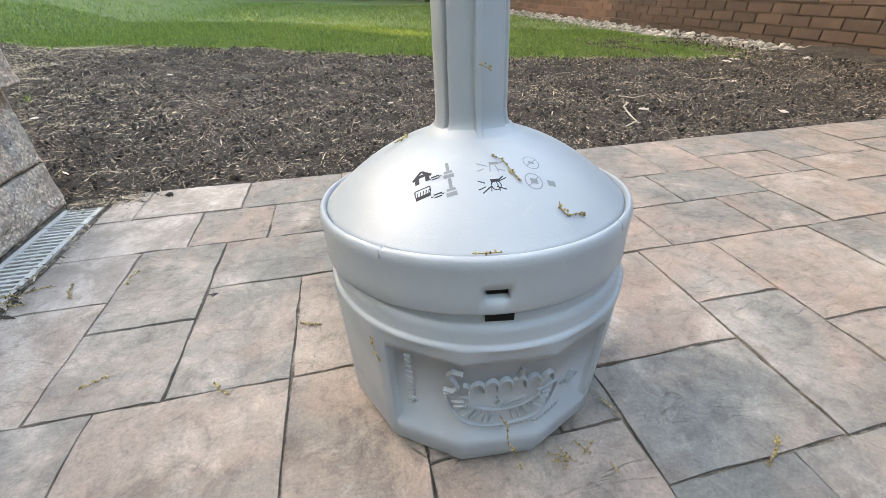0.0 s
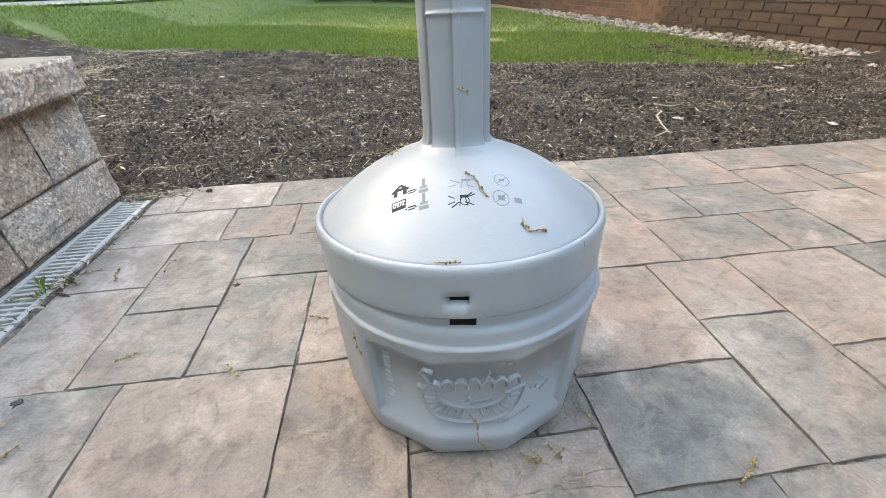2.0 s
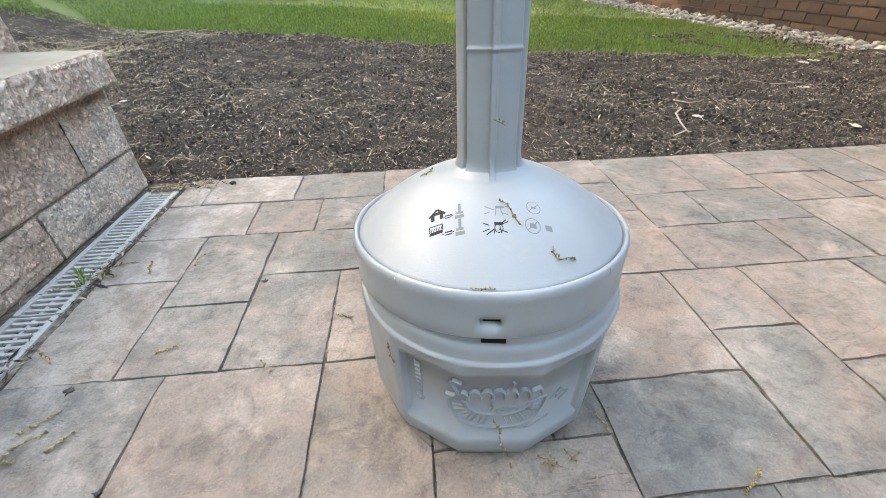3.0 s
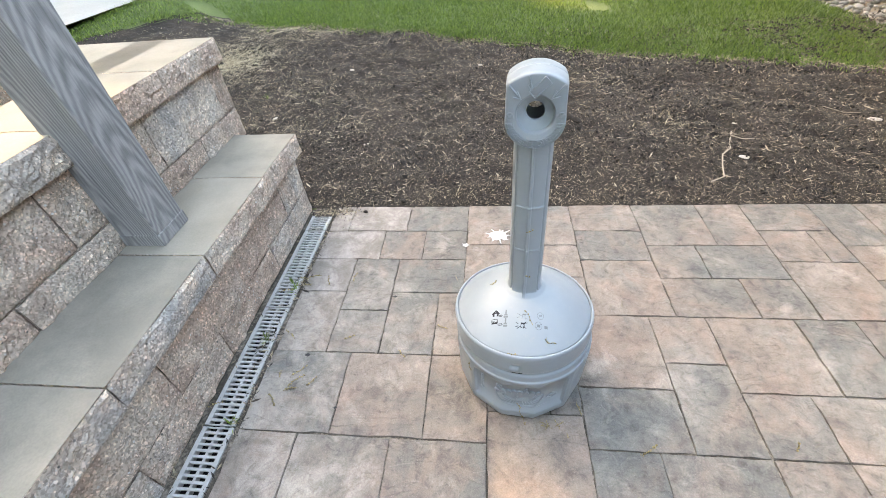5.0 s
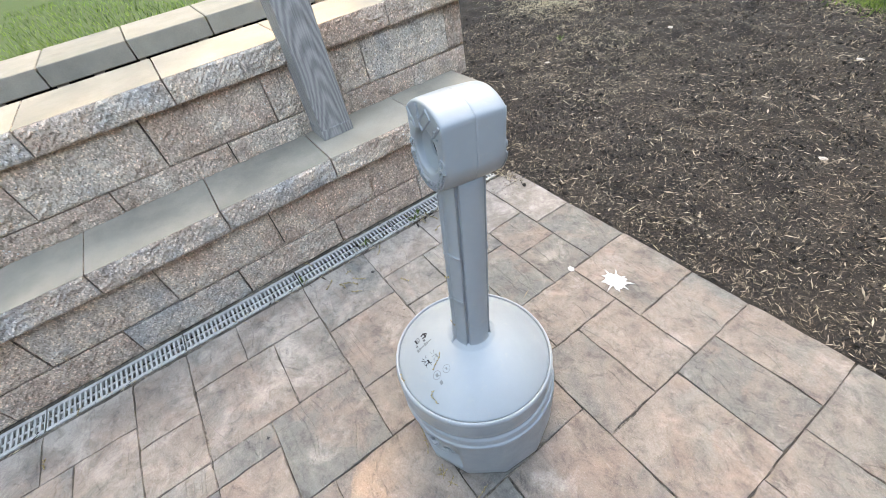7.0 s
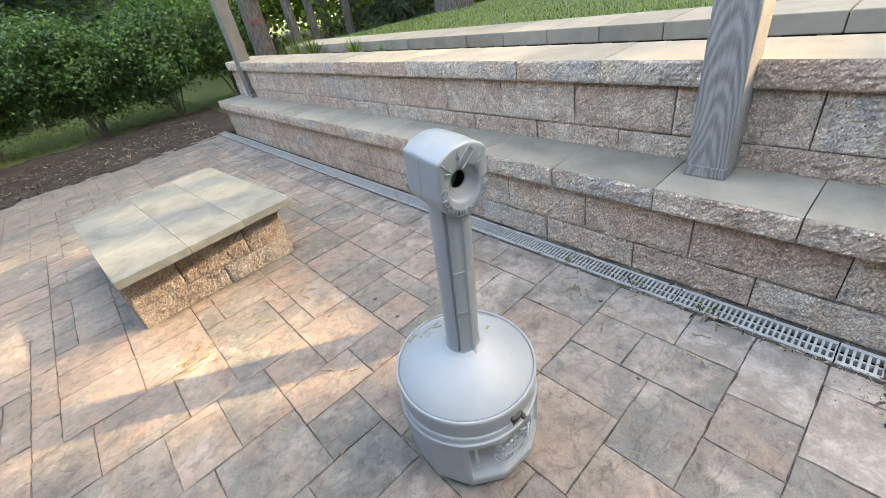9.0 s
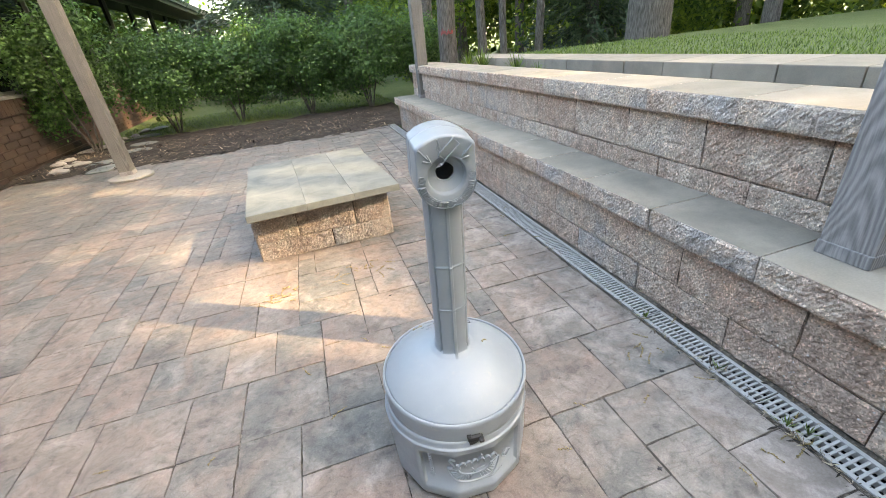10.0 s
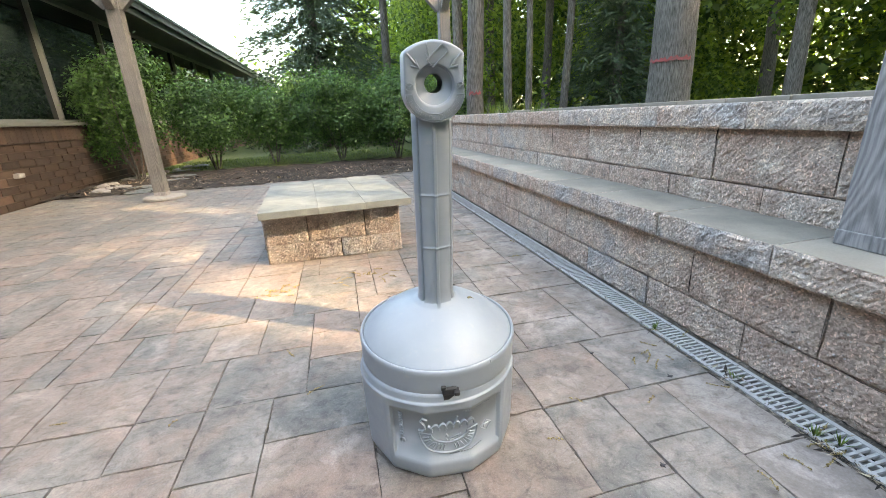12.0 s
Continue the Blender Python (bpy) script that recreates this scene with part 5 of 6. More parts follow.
# broken shade down the patio: open before the table, streaks farther on, then more and more leaves
shade_tree(29, [(-2.2, -0.4, 3.3, 5.6, 0.13, 46, 34), (-4.4, -2.75, 0.0, 3.2, 0.26, 30, 80), (-4.1, -2.6, 3.2, 6.5, 0.20, 34, 60), (-3.8, -0.2, 5.6, 10.5, 0.36, 60, 110), (-0.85, -0.3, 1.9, 3.5, 0.14, 34, 40), (-2.3, -0.8, 2.65, 3.0, 0.10, 14, 30)], 32, 0.2)
shade_tree(31, [(-9.5, -4.0, -4.0, 9.0, 0.65, 66, 190), (-6.5, -3.4, 7.5, 13.5, 0.6, 26, 170), (-7.5, -2.7, -5.0, 1.0, 0.6, 44, 170)], 34)

# ---- grass, mulch chips, pebbles ----
def scatter_grass(name, n, xs, ys, size, label):
    x = nprng.uniform(*xs, n)
    y = ys(x, nprng.uniform(0, 1, n))
    z = 0.03 - 0.03 * np.maximum(0, x - 2) + np.array([rise(a, b) for a, b in zip(x, y)])
    clump = np.array([noise.noise((a * 1.3, b * 1.3, 2.0)) for a, b in zip(x, y)])
    keep = clump > -0.62
    x, y, z, clump = x[keep], y[keep], z[keep], clump[keep]
    m = len(x)
    up = unit(np.stack([nprng.normal(0, 0.62, m), nprng.normal(0, 0.62, m), np.ones(m)], 1))
    side = unit(np.cross(up, nprng.normal(size=(m, 3))))
    l = size * nprng.uniform(0.5, 1.4, m) * (1 + 0.4 * clump)
    c = np.stack([x, y, z], 1) + up * (l * 0.4)[:, None]
    tagged(new(name, quads_mesh(name, c, up, side, l, np.full(m, 0.006), GRASS)), label, "grass", kind="stuff")


edge = lambda x: np.array([lawn_edge(v) for v in x])
scatter_grass("grass_near", 105000, (-4.0, 3.45), lambda x, t: edge(x) + 2.6 * t ** 1.3 - 0.10 * np.abs(nprng.normal(size=len(t))), 0.036, "green lawn grass at the mulch edge")
scatter_grass("grass_far", 55000, (-4.0, 3.45), lambda x, t: edge(x) + 1.8 + 9 * t, 0.050, "green lawn grass farther off")
scatter_grass("grass_back", 9000, (-1.5, 4.0), lambda x, t: -8.2 - 2.6 * t, 0.07, "shaded grass behind the hedge")


def terrace_grass():
    m = 13000
    x = -2.43 - 2.8 * nprng.uniform(0, 1, m) ** 1.6
    y = nprng.uniform(-5.2, 0.48, m)
    up = unit(np.stack([nprng.normal(0, 0.45, m), nprng.normal(0, 0.45, m), np.ones(m)], 1))
    side = unit(np.cross(up, nprng.normal(size=(m, 3))))
    l = 0.042 * nprng.uniform(0.5, 1.4, m)
    c = np.stack([x, y, np.full(m, 0.812)], 1) + up * (l * 0.4)[:, None]
    tagged(new("terrace_grass", quads_mesh("terrace_grass", c, up, side, l, np.full(m, 0.006), GRASS)), "short green grass on the raised terrace", "grass", kind="stuff")


terrace_grass()


def scatter_chips(name, n, xs, ys, label, length=0.030):
    x, y = nprng.uniform(*xs, n), ys(nprng.uniform(0, 1, n))
    z = np.array([soil_height(a, b) for a, b in zip(x, y)]) + nprng.gamma(1.5, 0.0034, n)
    d = nprng.normal(size=(n, 3)) * np.array([1, 1, 0.30])
    up = unit(d)
    side = unit(np.cross(up, nprng.normal(size=(n, 3)) * 0.35 + np.array([0, 0, 1.0])))
    l = length * nprng.gamma(2.2, 0.45, n)
    tagged(new(name, quads_mesh(name, np.stack([x, y, z], 1), up, side, l, np.maximum(0.0013, l * nprng.uniform(0.07, 0.21, n)), CHIP)), label, "mulch", kind="stuff")


scatter_chips("mulch_chips", 270000, (-2.9, 3.6), lambda t: PATIO_Y1 + 0.01 + 3.0 * t ** 1.15, "shredded bark chips lying on the bed", 0.0125)
scatter_chips("bark_shreds", 42000, (-2.9, 3.6), lambda t: PATIO_Y1 + 0.03 + 3.0 * t ** 1.15, "longer bark shreds and dark crumbs in the bed", 0.018)


def mulch_crumbs(n=34000):
    """Dark crumbs of bark, heaped in small clumps over the bed."""
    r = np.random.default_rng(41)
    base = np.array([(1, 0, 0), (-1, 0, 0), (0, 1, 0), (0, -1, 0), (0, 0, 1), (0, 0, -1)], float)
    tri = np.array([(0, 2, 4), (2, 1, 4), (1, 3, 4), (3, 0, 4), (2, 0, 5), (1, 2, 5), (3, 1, 5), (0, 3, 5)])
    m = 1500
    hx, hy = r.uniform(-2.9, 3.6, m), PATIO_Y1 + 0.02 + 3.0 * r.uniform(0, 1, m) ** 1.2
    k = r.integers(0, m, n)
    x, y = hx[k] + r.normal(0, 0.06, n), np.maximum(PATIO_Y1 + 0.008, hy[k] + r.normal(0, 0.05, n))
    z = np.array([soil_height(a, b) for a, b in zip(x, y)]) + r.uniform(0.0, 0.008, n)
    size = 0.0040 * r.gamma(3.0, 0.36, n)
    q = base[None] * (size[:, None] * r.uniform(0.55, 1.5, (n, 3)))[:, None, :] * r.uniform(0.75, 1.25, (n, 6, 1))
    a, b = r.uniform(0, 6.28, n), r.uniform(-0.8, 0.8, n)
    ca, sa, cb, sb = (f(v)[:, None] for v, f in ((a, np.cos), (a, np.sin), (b, np.cos), (b, np.sin)))
    q = np.stack([q[..., 0] * cb - q[..., 2] * sb, q[..., 1], q[..., 0] * sb + q[..., 2] * cb], 2)
    q = np.stack([q[..., 0] * ca - q[..., 1] * sa, q[..., 0] * sa + q[..., 1] * ca, q[..., 2]], 2)
    V = (q + np.stack([x, y, z], 1)[:, None, :]).reshape(-1, 3)
    F = (tri[None] + 6 * np.arange(n)[:, None, None]).reshape(-1, 3)
    me = bpy.data.meshes.new("mulch_crumbs")
    me.from_pydata(V.tolist(), [], F.tolist())
    me.materials.append(CRUMB)
    tagged(new("mulch_crumbs", me), "dark crumbs and clods of bark in the bed", "mulch", kind="stuff")


mulch_crumbs()
scatter_chips("back_chips", 7000, (-1.0, 4.1), lambda t: PATIO_Y0 - 1.9 * t, "shredded bark chips under the hedge", 0.04)


def drain_litter():
    """Bark crumbs and dry catkin scraps washed against the drain's edges and its end."""
    r = np.random.default_rng(52)
    P = []
    for x, y, sx, sy, n in ((-0.86, 0.865, 0.05, 0.020, 420), (-0.96, 0.850, 0.04, 0.022, 420), (-0.90, 0.62, 0.010, 0.10, 160), (-0.80, 0.80, 0.06, 0.04, 70), (-0.905, 0.34, 0.012, 0.06, 240), (-0.93, 0.05, 0.02, 0.07, 160), (-0.905, -0.20, 0.012, 0.10, 170), (-0.91, -0.75, 0.014, 0.3, 170), (-0.91, -1.9, 0.016, 0.6, 200), (-1.03, -0.4, 0.012, 0.9, 260)):
        P.append(np.stack([r.normal(x, sx, n), r.normal(y, sy, n)], 1))
    P = np.concatenate(P)
    n = len(P)
    up = unit(r.normal(size=(n, 3)) * np.array([1, 1, 0.25]))
    side = unit(np.cross(up, r.normal(size=(n, 3)) * 0.4 + np.array([0, 0, 1.0])))
    l = 0.010 * r.gamma(2.2, 0.45, n)
    z = 0.0015 + r.gamma(1.5, 0.0012, n)
    for name, pick, mat, label in (("drain_litter", r.random(n) < 0.80, CHIP, "dark bark crumbs washed against the drain"), ("drain_straw", None, STRAW, "dry yellow scraps lying along the drain")):
        keep = pick if pick is not None else ~first
        first = keep
        me = quads_mesh(name, np.column_stack([P, z])[keep], up[keep], side[keep], l[keep] * (1.0 if pick is not None else 1.5), np.maximum(0.0014, l[keep] * 0.22), mat)
        tagged(new(name, me), label, "litter", kind="stuff")


drain_litter()


def pebbles():
    bm = bmesh.new()
    bmesh.ops.create_icosphere(bm, subdivisions=1, radius=1)
    base_v = np.array([v.co for v in bm.verts])
    base_f = [tuple(v.index for v in f.verts) for f in bm.faces]
    bm.free()
    V, F, r = [], [], np.random.default_rng(9)
    for k in range(1600):
        y = 2.25 + 9.5 * (k / 1600) ** 1.25 + r.uniform(-0.1, 0.1)
        x = r.uniform(3.42, 4.16) if y > 2.9 else r.uniform(3.0, 4.16)
        s = r.uniform(0.018, 0.030) * r.uniform(0.9, 1.7) * np.array([1, r.uniform(0.6, 1), r.uniform(0.45, 0.75)])
        a = r.uniform(0, 6.28)
        bump = 1 + 0.12 * np.sin(base_v @ r.normal(size=3) * 3)
        p = base_v * bump[:, None] * s
        p = np.stack([p[:, 0] * math.cos(a) - p[:, 1] * math.sin(a), p[:, 0] * math.sin(a) + p[:, 1] * math.cos(a), p[:, 2]], 1) + [x, y, -0.03 + r.uniform(-0.01, 0.03)]
        F += [tuple(i + len(V) for i in f) for f in base_f]
        V += p.tolist()
    tagged(new("pebbles", mesh_from("pebbles", V, F, [PEBBLE], smooth=True)), "pale rounded river pebbles along the brick wall", "pebbles", kind="stuff")


pebbles()


# ---- small things lying about ----
def loose(name, bm, material, label, category, group="", m=None, smooth=False):
    ob = part(name, bm, material, None, smooth=smooth)
    if m is not None:
        ob.matrix_world = m
    return tagged(ob, label, category, group)


def straw_patches():
    """Pale dry straw in ragged patches on the mulch."""
    r = np.random.default_rng(14)
    P = []
    for x, y, sx, sy, n in ((-2.75, 3.15, 0.30, 0.26, 17000), (-2.25, 4.0, 0.45, 0.15, 4000), (-1.7, 2.45, 0.30, 0.16, 900), (-1.35, 1.9, 0.35, 0.12, 420), (1.1, 1.75, 0.10, 0.16, 220), (-0.5, 1.02, 0.7, 0.05, 260), (0.72, 2.48, 0.16, 0.06, 220), (-0.6, 3.55, 0.9, 0.10, 500), (1.5, 2.9, 0.9, 0.08, 420), (0.1, 2.2, 1.4, 0.6, 260)):
        P.append(np.stack([r.normal(x, sx, n), r.normal(y, sy, n)], 1))
    x = r.uniform(-3.4, 3.2, 11000)
    P.append(np.stack([x, edge(x) - np.abs(r.normal(0, 0.10, len(x))) + 0.05], 1))
    P = np.concatenate(P)
    n = len(P)
    z = np.array([soil_height(a, b) for a, b in P]) + 0.006
    up = unit(r.normal(size=(n, 3)) * np.array([1, 1, 0.2]))
    side = unit(np.cross(up, r.normal(size=(n, 3)) * 0.3 + np.array([0, 0, 1.0])))
    l = 0.026 * r.gamma(2.5, 0.45, n)
    tagged(new("straw", quads_mesh("straw", np.column_stack([P, z]), up, side, l, np.maximum(0.0024, l * 0.07), STRAW)), "pale dry straw scattered in patches on the mulch", "straw", kind="stuff")


straw_patches()


def catkin(points, seed, radius=0.0024):
    """A dry oak catkin: a thin thread beaded with small husks, along points."""
    r = random.Random(seed)
    bm = bmesh.new()
    pts = [Vector(p) for p in points]
    tube(bm, pts, 0.0006, 4)
    total = sum((b - a).length for a, b in zip(pts, pts[1:]))
    for a, b in zip(pts, pts[1:]):
        for k in range(max(2, round((b - a).length / 0.0028))):
            p = a.lerp(b, r.random()) + Vector((r.gauss(0, 1), r.gauss(0, 1), abs(r.gauss(0, 1)))) * radius * 0.5
            q = pose(p.x, p.y, p.z, r.uniform(0, 360), r.uniform(0, 360), r.uniform(0, 360))
            s = radius * r.uniform(0.5, 1.0)
            bmesh.ops.create_icosphere(bm, subdivisions=1, radius=1, matrix=q @ Matrix.Diagonal((s, s * 0.7, s * 0.6, 1)))
    return loose("catkin", bm, CATKIN, "dry yellow-brown fallen oak catkin", "catkin", "fallen catkins")


def on_lid(*uv):
    turn = LID
    return [turn @ Vector((u, v - 0.011, (rim_height(math.hypot(u, v - 0.011)) if math.hypot(u, v - 0.011) < 0.189 else 0.3275) + 0.0022)) for u, v in uv]


catkin(on_lid((0.004, -0.083), (0.014, -0.088), (0.018, -0.098), (0.022, -0.108), (0.028, -0.115)), 1)
catkin(on_lid((0.063, -0.133), (0.062, -0.139), (0.066, -0.144)), 2)
catkin(on_lid((0.070, -0.145), (0.080, -0.140), (0.090, -0.140)), 3)
catkin(on_lid((-0.036, -0.178), (-0.022, -0.180), (-0.008, -0.181)), 4)
catkin(on_lid((-0.080, 0.020), (-0.090, 0.012), (-0.098, 0.014)), 5)
turn = LID
catkin([turn @ Vector(p) for p in ((-0.004, -0.050, 0.617), (0.004, -0.052, 0.622), (0.012, -0.050, 0.626))], 6)
catkin([turn @ Vector(p) for p in ((-0.001, -0.052, 0.480), (0.008, -0.051, 0.476), (0.014, -0.049, 0.472))], 7)
catkin([BIN @ Vector(p) for p in ((-0.004, -0.196, 0.105), (0.006, -0.197, 0.085), (0.008, -0.201, 0.055), (0.020, -0.203, 0.030), (0.026, -0.212, 0.006))], 8)
catkin([BIN @ Vector(p) for p in ((-0.152, -0.138, 0.205), (-0.148, -0.144, 0.185), (-0.145, -0.146, 0.170))], 9)
spots = [((0.065, -0.219), (0.080, -0.226), (0.100, -0.240)), ((0.070, -0.232), (0.086, -0.236), (0.097, -0.229)), ((0.085, -0.214), (0.090, -0.232), (0.080, -0.247)), ((0.110, -0.210), (0.118, -0.225), (0.124, -0.236)), ((0.138, -0.216), (0.122, -0.226), (0.112, -0.232)), ((0.143, -0.250), (0.148, -0.267)), ((0.190, -0.164), (0.193, -0.180), (0.197, -0.195)), ((0.186, -0.150), (0.190, -0.164), (0.196, -0.170)), ((-0.277, 0.139), (-0.268, 0.128)), ((-0.349, -1.533), (-0.30, -1.52), (-0.27, -1.54)), ((-0.936, -0.262), (-0.90, -0.28)), ((-0.93, 0.33), (-0.90, 0.36), (-0.89, 0.34))]
for k, pts in enumerate(spots):
    catkin([(x, y, 0.0035 + 0.002 * math.sin(3 * i)) for i, (x, y) in enumerate(pts)], 20 + k)
r0 = random.Random(77)
for cx, cy, spread, n in ((0.57, -1.21, 0.055, 16), (0.14, -1.28, 0.09, 16), (-0.90, -0.15, 0.12, 6), (-0.89, 0.35, 0.06, 6), (-0.90, -1.6, 0.4, 7), (-0.6, 0.1, 0.25, 5), (0.45, -0.45, 0.3, 6)):
    for k in range(n):
        x, y, a = r0.gauss(cx, spread), r0.gauss(cy, spread * 0.6), r0.uniform(0, 6.28)
        c, s, l = math.cos(a), math.sin(a), r0.uniform(0.014, 0.034)
        catkin([(x - c * l, y - s * l, 0.003), (x + s * 0.004, y - c * 0.004, 0.005), (x + c * l, y + s * l, 0.003)], 100 + r0.randrange(9999), 0.0034)


def splat(name, x, y, radius, seed, material, label, category, arms=9, z=0.0026):
    """A flat spill with ragged arms."""
    r = random.Random(seed)
    bm = bmesh.new()
    n = arms * 6
    ring = []
    for k in range(n):
        a = 2 * math.pi * k / n
        q = radius * (0.62 + 0.38 * noise.noise((math.cos(a) * 3, math.sin(a) * 3, seed)) + (r.uniform(0.2, 0.75) if k % 6 == 0 else 0))
        ring.append((q * math.cos(a) * 1.25, q * math.sin(a)))
    outer = [bm.verts.new((u, v, -0.001)) for u, v in ring]
    inner = [bm.verts.new((u * 0.9, v * 0.9, 0.0012)) for u, v in ring]
    top = bm.verts.new((0, 0, 0.0022))
    for k in range(n):
        bm.faces.new((outer[k], outer[(k + 1) % n], inner[(k + 1) % n], inner[k]))
        bm.faces.new((inner[k], inner[(k + 1) % n], top))
    return loose(name, bm, material, label, category, m=pose(x, y, z))


splat("white_spill", -0.05, 0.67, 0.052, 3, SPILL, "white dried splash on a grey-brown paver", "spill")
splat("white_spill", -0.20, 0.60, 0.016, 4, SPILL, "small white dried splash on a paver", "spill", 5)
for k, (x, y, q) in enumerate(((-0.167, -0.865, 0.013), (-0.157, -0.671, 0.012), (-0.76, -0.01, 0.010), (-0.349, -0.62, 0.006), (-0.599, -0.206, 0.006), (0.05, -0.95, 0.006), (-0.48, 0.28, 0.007))):
    splat("dark_stain", x, y, q, 30 + k, RUBBER, "small dark gum stain on a paver", "stain", 4, 0.0012)


def clod(name, x, y, size, seed, material, label, category, group="", flat=0.6, z=None):
    """An irregular chip, clod or stone."""
    r = random.Random(seed)
    bm = bmesh.new()
    bmesh.ops.create_icosphere(bm, subdivisions=3, radius=size)
    for v in bm.verts:
        k = 1 + 0.35 * noise.noise(v.co / size * 1.1 + Vector((seed, 0, 0))) + 0.12 * noise.noise(v.co / size * 3 + Vector((seed, 5, 0)))
        v.co = Vector((v.co.x * k * 1.5, v.co.y * k, v.co.z * k * flat))
    h = soil_height(x, y) if z is None else z
    return loose(name, bm, material, label, category, group, pose(x, y, h + size * flat * 0.5, 0, 0, r.uniform(0, 360)), smooth=True)


PALE_CHIP = make_plain("bleached wood chip", (0.44, 0.39, 0.34), 0.8)
for k, (x, y, q) in enumerate(((2.20, 1.72, 0.026), (1.95, 1.14, 0.018), (1.42, 1.73, 0.010), (-1.70, 2.0, 0.015), (-1.32, 2.88, 0.018), (-0.18, 2.92, 0.015), (1.31, 1.33, 0.018), (0.10, 1.9, 0.014), (-0.9, 1.6, 0.014), (2.73, 2.33, 0.028), (2.83, 2.35, 0.028))):
    clod("wood_chip", x, y, q, 50 + k, PALE_CHIP, "pale bleached wood chip on dark mulch", "wood chip", "pale chips", 0.25)
for k, (x, y, q) in enumerate(((0.42, 1.85, 0.035), (0.47, 1.80, 0.025), (1.46, 1.97, 0.03), (-0.82, 0.93, 0.012), (-0.55, 0.945, 0.014), (-0.74, 0.86, 0.009), (-0.30, 0.93, 0.010), (0.35, 0.925, 0.009))):
    clod("bark_clod", x, y, q, 70 + k, MULCH, "dark clod of bark and soil by the patio edge", "clod", "bark clods", 0.7, None if y > 0.91 else 0.0)

# bleached twigs in the mulch
bm = bmesh.new()
pts = [(1.05, 1.09), (1.12, 1.12), (1.15, 1.22), (1.19, 1.33), (1.26, 1.40), (1.31, 1.52), (1.37, 1.64)]
tube(bm, [(x, y, soil_height(x, y) + 0.012 + 0.014 * math.sin(i)) for i, (x, y) in enumerate(pts)], 0.0032, 7, 1.4)
loose("twig", bm, TWIG, "bent bleached twig lying in the mulch", "twig")
for pts in (((1.33, 1.56), (1.38, 1.52), (1.43, 1.50)), ((2.02, 1.92), (2.10, 1.84), (2.18, 1.82))):
    bm = bmesh.new()
    tube(bm, [(x, y, soil_height(x, y) + 0.014) for x, y in pts], 0.003, 6, 0.6)
    loose("twig", bm, TWIG, "thin dry twig lying in the mulch", "twig")


# ---- green sprouts ----
def sprout(x, y, z, size, n, seed, label, spread=0.9, slim=0.10):
    r = np.random.default_rng(seed)
    a, tilt = r.uniform(0, 2 * math.pi, n), r.uniform(0.15, spread, n)
    d = np.stack([np.cos(a) * np.sin(tilt), np.sin(a) * np.sin(tilt), np.cos(tilt)], 1)
    l = size * r.uniform(0.6, 1.2, n)
    side = unit(np.cross(d, np.array([0.0, 0.0, 1.0]) + 0.01 * r.normal(size=(n, 3))))
    ob = new("seedling", quads_mesh("seedling", d * (l * 0.5)[:, None], d, side, l, l * slim, GRASS))
    ob.location = (x, y, z)
    return tagged(ob, label, "plant", "sprouting weeds")


for k, (x, y, q) in enumerate(((-1.86, -3.25, 0.20), (-1.90, -4.2, 0.26), (-1.82, -2.75, 0.14), (-1.88, -4.6, 0.26))):
    sprout(x, y, 0.735, q, 110, 60 + k, "tuft of long green grass in the soil behind the caps", 1.0, 0.035)
for k, (x, y) in enumerate(((-0.955, 0.35), (-0.925, 0.31), (-0.95, 0.05), (-0.93, -0.28))):
    sprout(x, y, -0.01, 0.045, 14, 70 + k, "small green weed sprouting from the drain", 1.2)
sprout(-1.9, 2.35, soil_height(-1.9, 2.35), 0.07, 12, 80, "small green weed in the mulch", 1.2)

# ---- stepping stones and a vent box by the brick wall ----
for k, (x, y, q) in enumerate(((3.03, -5.80, 0.17), (3.2, -6.29, 0.16), (2.95, -6.94, 0.17), (3.04, -7.6, 0.16), (3.3, -8.6, 0.18), (3.3, -9.6, 0.18))):
    clod("stepping_stone", x, y, q, 90 + k, FLAG, "flat pale stepping stone in the bed", "stone", "stepping stones", 0.14, -0.01)
for k in range(26):
    clod("stepping_stone", r0.uniform(3.5, 4.1), r0.uniform(-9.5, -5.9), r0.uniform(0.04, 0.08), 120 + k, PEBBLE, "grey rounded stone at the foot of the wall", "stone", "border stones", 0.5, -0.01)
vent = empty("vent_box", pose(4.185, -5.43, 0.36), "small pale metal vent box on the brick wall", "vent box")
part("body", box_bm(-0.05, 0.02, -0.055, 0.055, -0.03, 0.03, bevel=0.006), CONCRETE, vent)
part("cover", box_bm(-0.056, -0.05, -0.045, 0.045, -0.022, 0.022, bevel=0.003), GRATE, vent)


# ---- pavers: a grid of a tenth of a metre ----
UX, UY, OX, OY = 0.1, 0.1, 0.003, 0.007
NEAR_A = [(-9, 0, 2, 3), (-7, 0, 2, 2), (-5, 0, 2, 3), (-7, 2, 2, 3), (-9, 3, 2, 2), (-5, 3, 3, 2), (-9, 5, 3, 2), (-6, 5, 2, 2), (-4, 5, 2, 2), (-9, 7, 1, 2), (-8, 7, 3, 2), (-5, 7, 3, 2), (-3, 0, 3, 3), (-9, -3, 3, 3), (-6, -3, 3, 3), (-3, -3, 2, 3), (-9, -6, 2, 3), (-7, -5, 3, 2), (-4, -6, 3, 3), (-1, -5, 3, 3), (-7, -8, 3, 3), (-2, 6, 3, 3), (1, 6, 2, 3), (-2, 3, 2, 3)]
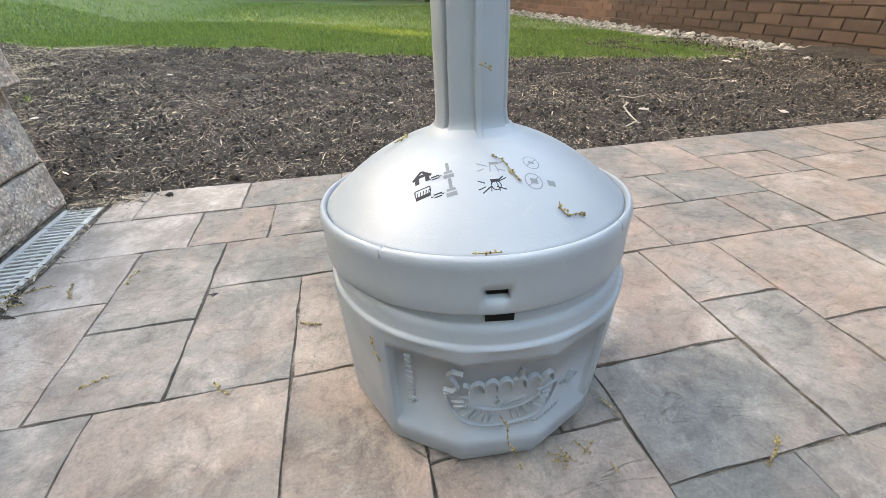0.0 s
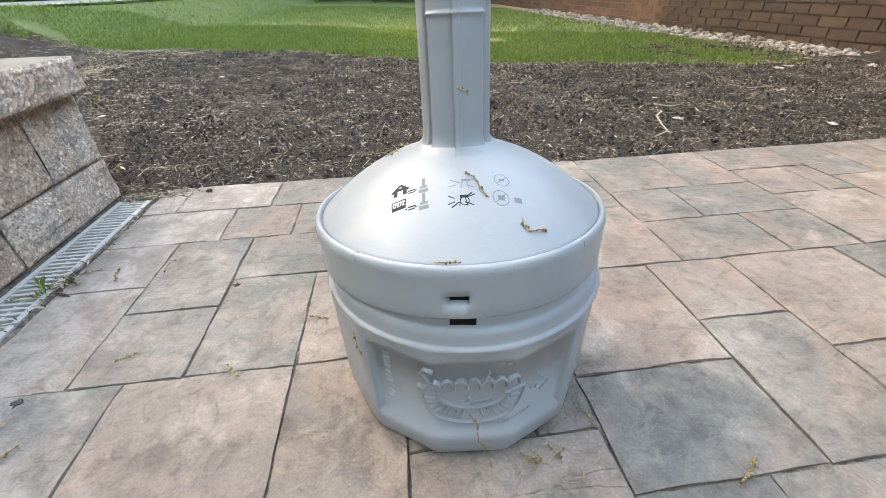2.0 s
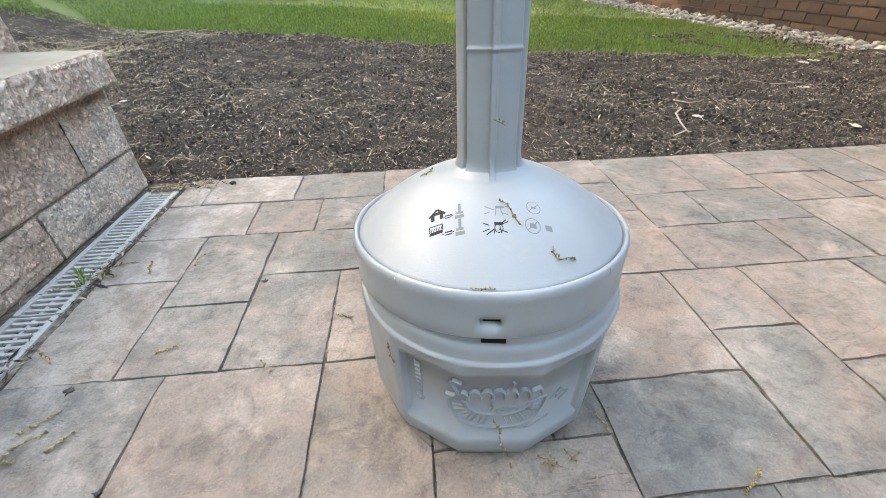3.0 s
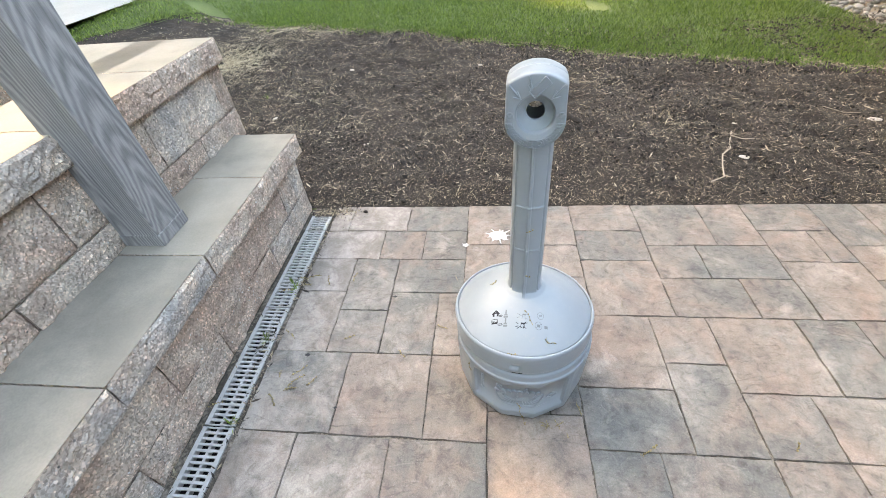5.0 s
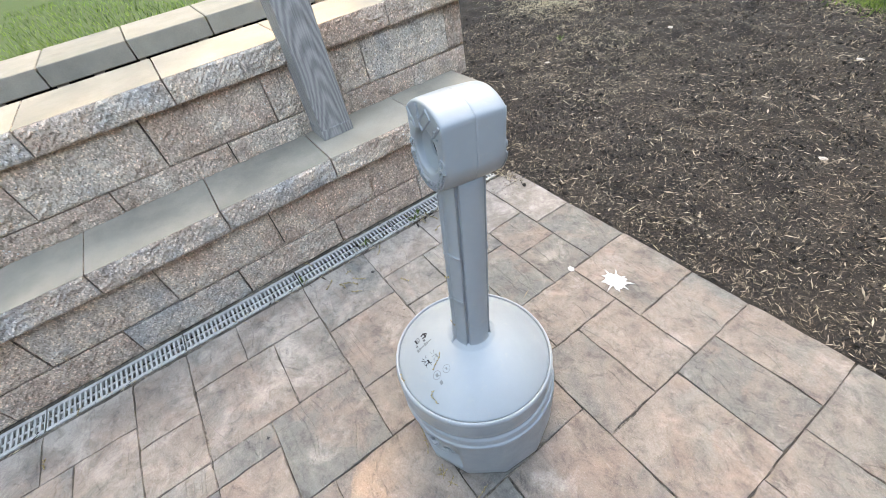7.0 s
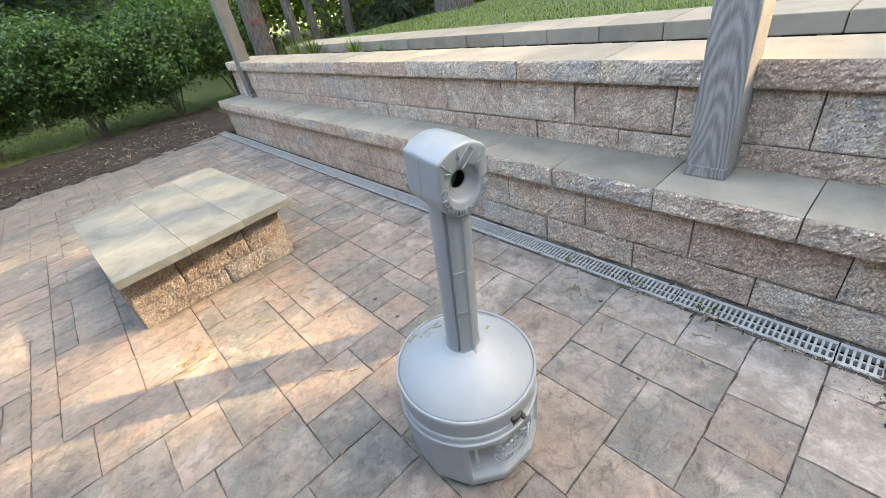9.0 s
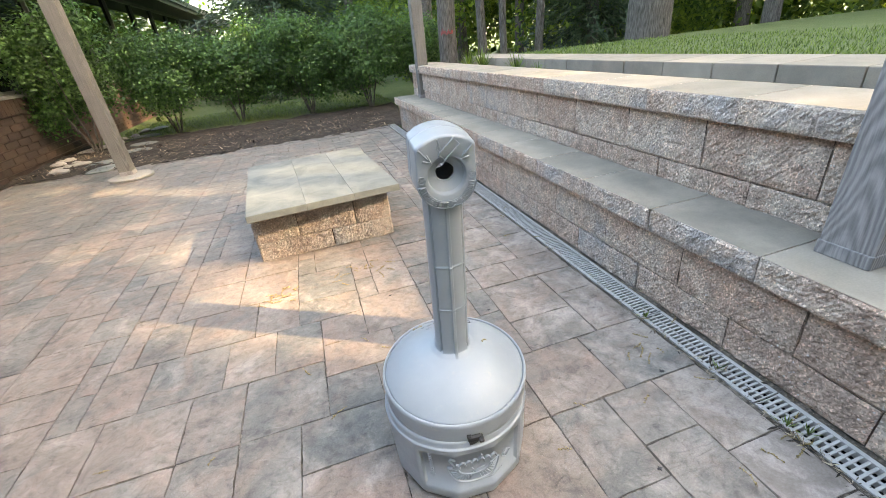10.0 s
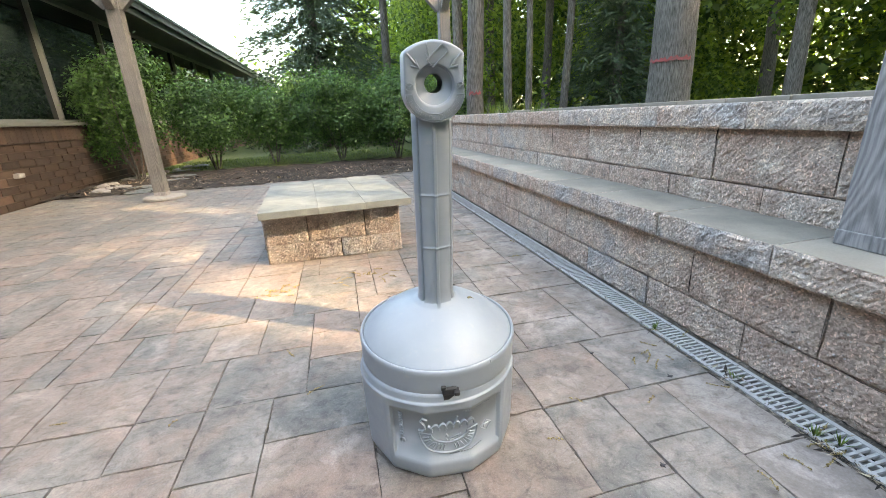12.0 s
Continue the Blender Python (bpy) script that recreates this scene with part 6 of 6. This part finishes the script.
NEAR_B = [(2, -3, 3, 2), (2, -1, 3, 3), (5, -3, 2, 3), (5, 0, 2, 2), (7, -1, 3, 3), (7, -3, 2, 2), (9, -3, 3, 2), (3, 2, 3, 3), (3, 5, 3, 2), (3, 7, 3, 2), (6, 6, 3, 3), (9, 6, 2, 3), (6, 4, 2, 2), (8, 4, 3, 2), (6, 2, 3, 2), (9, 2, 2, 2), (11, 7, 3, 2), (11, 5, 2, 2), (11, 2, 3, 3), (0, 4, 3, 2), (0, 2, 3, 2)]
NEAR_C = [(4, -6, 3, 3), (7, -6, 2, 3), (9, -6, 3, 3), (4, -9, 2, 3), (6, -9, 2, 3), (8, -9, 3, 3), (11, -9, 2, 3), (1, -7, 3, 2), (2, -9, 2, 2), (2, -11, 3, 2), (5, -12, 2, 3), (7, -12, 3, 3), (10, -12, 2, 3), (-1, -10, 3, 3), (-1, -7, 2, 2), (-3, -8, 2, 2), (-3, -10, 2, 2), (2, -5, 2, 2)]
cells = {}
tiles = []


def lay(x, y, w, h):
    if any((i, j) in cells for i in range(x, x + w) for j in range(y, y + h)):
        return False
    for i in range(x, x + w):
        for j in range(y, y + h):
            cells[i, j] = len(tiles)
    tiles.append((x, y, w, h))
    return True


for row in NEAR_A + NEAR_B + NEAR_C:
    lay(*row)
rng = random.Random(11)
GX0, GX1, GY0, GY1 = -9, 40, -57, 9
for j in range(GY1 - 1, GY0 - 1, -1):
    for i in range(GX0, GX1):
        if (i, j) in cells:
            continue
        sizes = [(3, 3), (3, 2), (2, 3), (2, 2), (3, 3), (2, 3)]
        rng.shuffle(sizes)
        for w, h in sizes + [(2, 1), (1, 2), (1, 1), (3, 1), (1, 3)]:
            if i + w <= GX1 and j - h + 1 >= GY0 and lay(i, j - h + 1, w, h):
                break

shapes = {}


def paver_mesh(w, h, k):
    """A worn paver: ragged rounded edges round a slightly uneven top."""
    if (w, h, k) not in shapes:
        r = random.Random(w * 100 + h * 10 + k)
        a, b, g = w * UX / 2, h * UY / 2, 0.0004
        rim = []
        for (x0, y0), (x1, y1) in (((-1, -1), (1, -1)), ((1, -1), (1, 1)), ((1, 1), (-1, 1)), ((-1, 1), (-1, -1))):
            for t in [0.0] + [(k + r.uniform(-0.3, 0.3)) / 7 for k in range(1, 7)]:
                rim.append((x0 + (x1 - x0) * t, y0 + (y1 - y0) * t))
        low, top = [], []
        for x, y in rim:
            jx, jy = 0.0034 * r.random() ** 3, 0.0034 * r.random() ** 3
            low.append((x * (a - g - jx), y * (b - g - jy), -0.013))
            e = 0.0003 + 0.0026 * r.random() ** 2
            corner = abs(x) > 0.99 and abs(y) > 0.99
            top.append((x * (a - g - jx) - (math.copysign(e, x) if abs(x) > 0.99 else 0), y * (b - g - jy) - (math.copysign(e, y) if abs(y) > 0.99 else 0), r.uniform(-0.0010, 0.0003) - (0.0015 if corner else 0)))
        n = len(rim)
        faces = [(e, (e + 1) % n, n + (e + 1) % n, n + e) for e in range(n)] + [tuple(range(n, 2 * n))]
        shapes[w, h, k] = mesh_from("paver", low + top, faces, [PAVER])
    return shapes[w, h, k]


def bloom(me):
    if me.name + " pale" not in bpy.data.meshes:
        m2 = me.copy()
        m2.name = me.name + " pale"
        m2.materials[0] = PALE_PAVER
    return bpy.data.meshes[me.name + " pale"]


rest_v, rest_f = [], []
centre = lambda t: (OX + UX * (t[0] + t[2] / 2), OY + UY * (t[1] + t[3] / 2))
order = sorted(tiles, key=lambda t: math.hypot(centre(t)[0] - 0.2, centre(t)[1] + 0.5))
for n, t in enumerate(order):
    cx, cy = centre(t)
    me = paver_mesh(t[2], t[3], n % 5)
    if n < 300:
        stained = cx < -0.55 and cy > 0.3 and not (cx > -0.75 and cy < 0.5)
        ob = child(new("paver", bloom(me) if stained else me), patio)
        ob.location = (cx, cy, rng.uniform(-0.0012, 0.0012))
        ob.rotation_euler = (rng.gauss(0, 0.003), rng.gauss(0, 0.003), rng.gauss(0, 0.003))
    else:
        k, dz = len(rest_v), rng.uniform(-0.0015, 0.0015)
        rest_v += [(v.co.x + cx, v.co.y + cy, v.co.z + dz) for v in me.vertices]
        rest_f += [tuple(k + v for v in p.vertices) for p in me.polygons]
tagged(child(new("pavers_beyond", mesh_from("pavers_beyond", rest_v, rest_f, [PAVER])), patio), "brown and grey pavers farther off", kind="stuff")
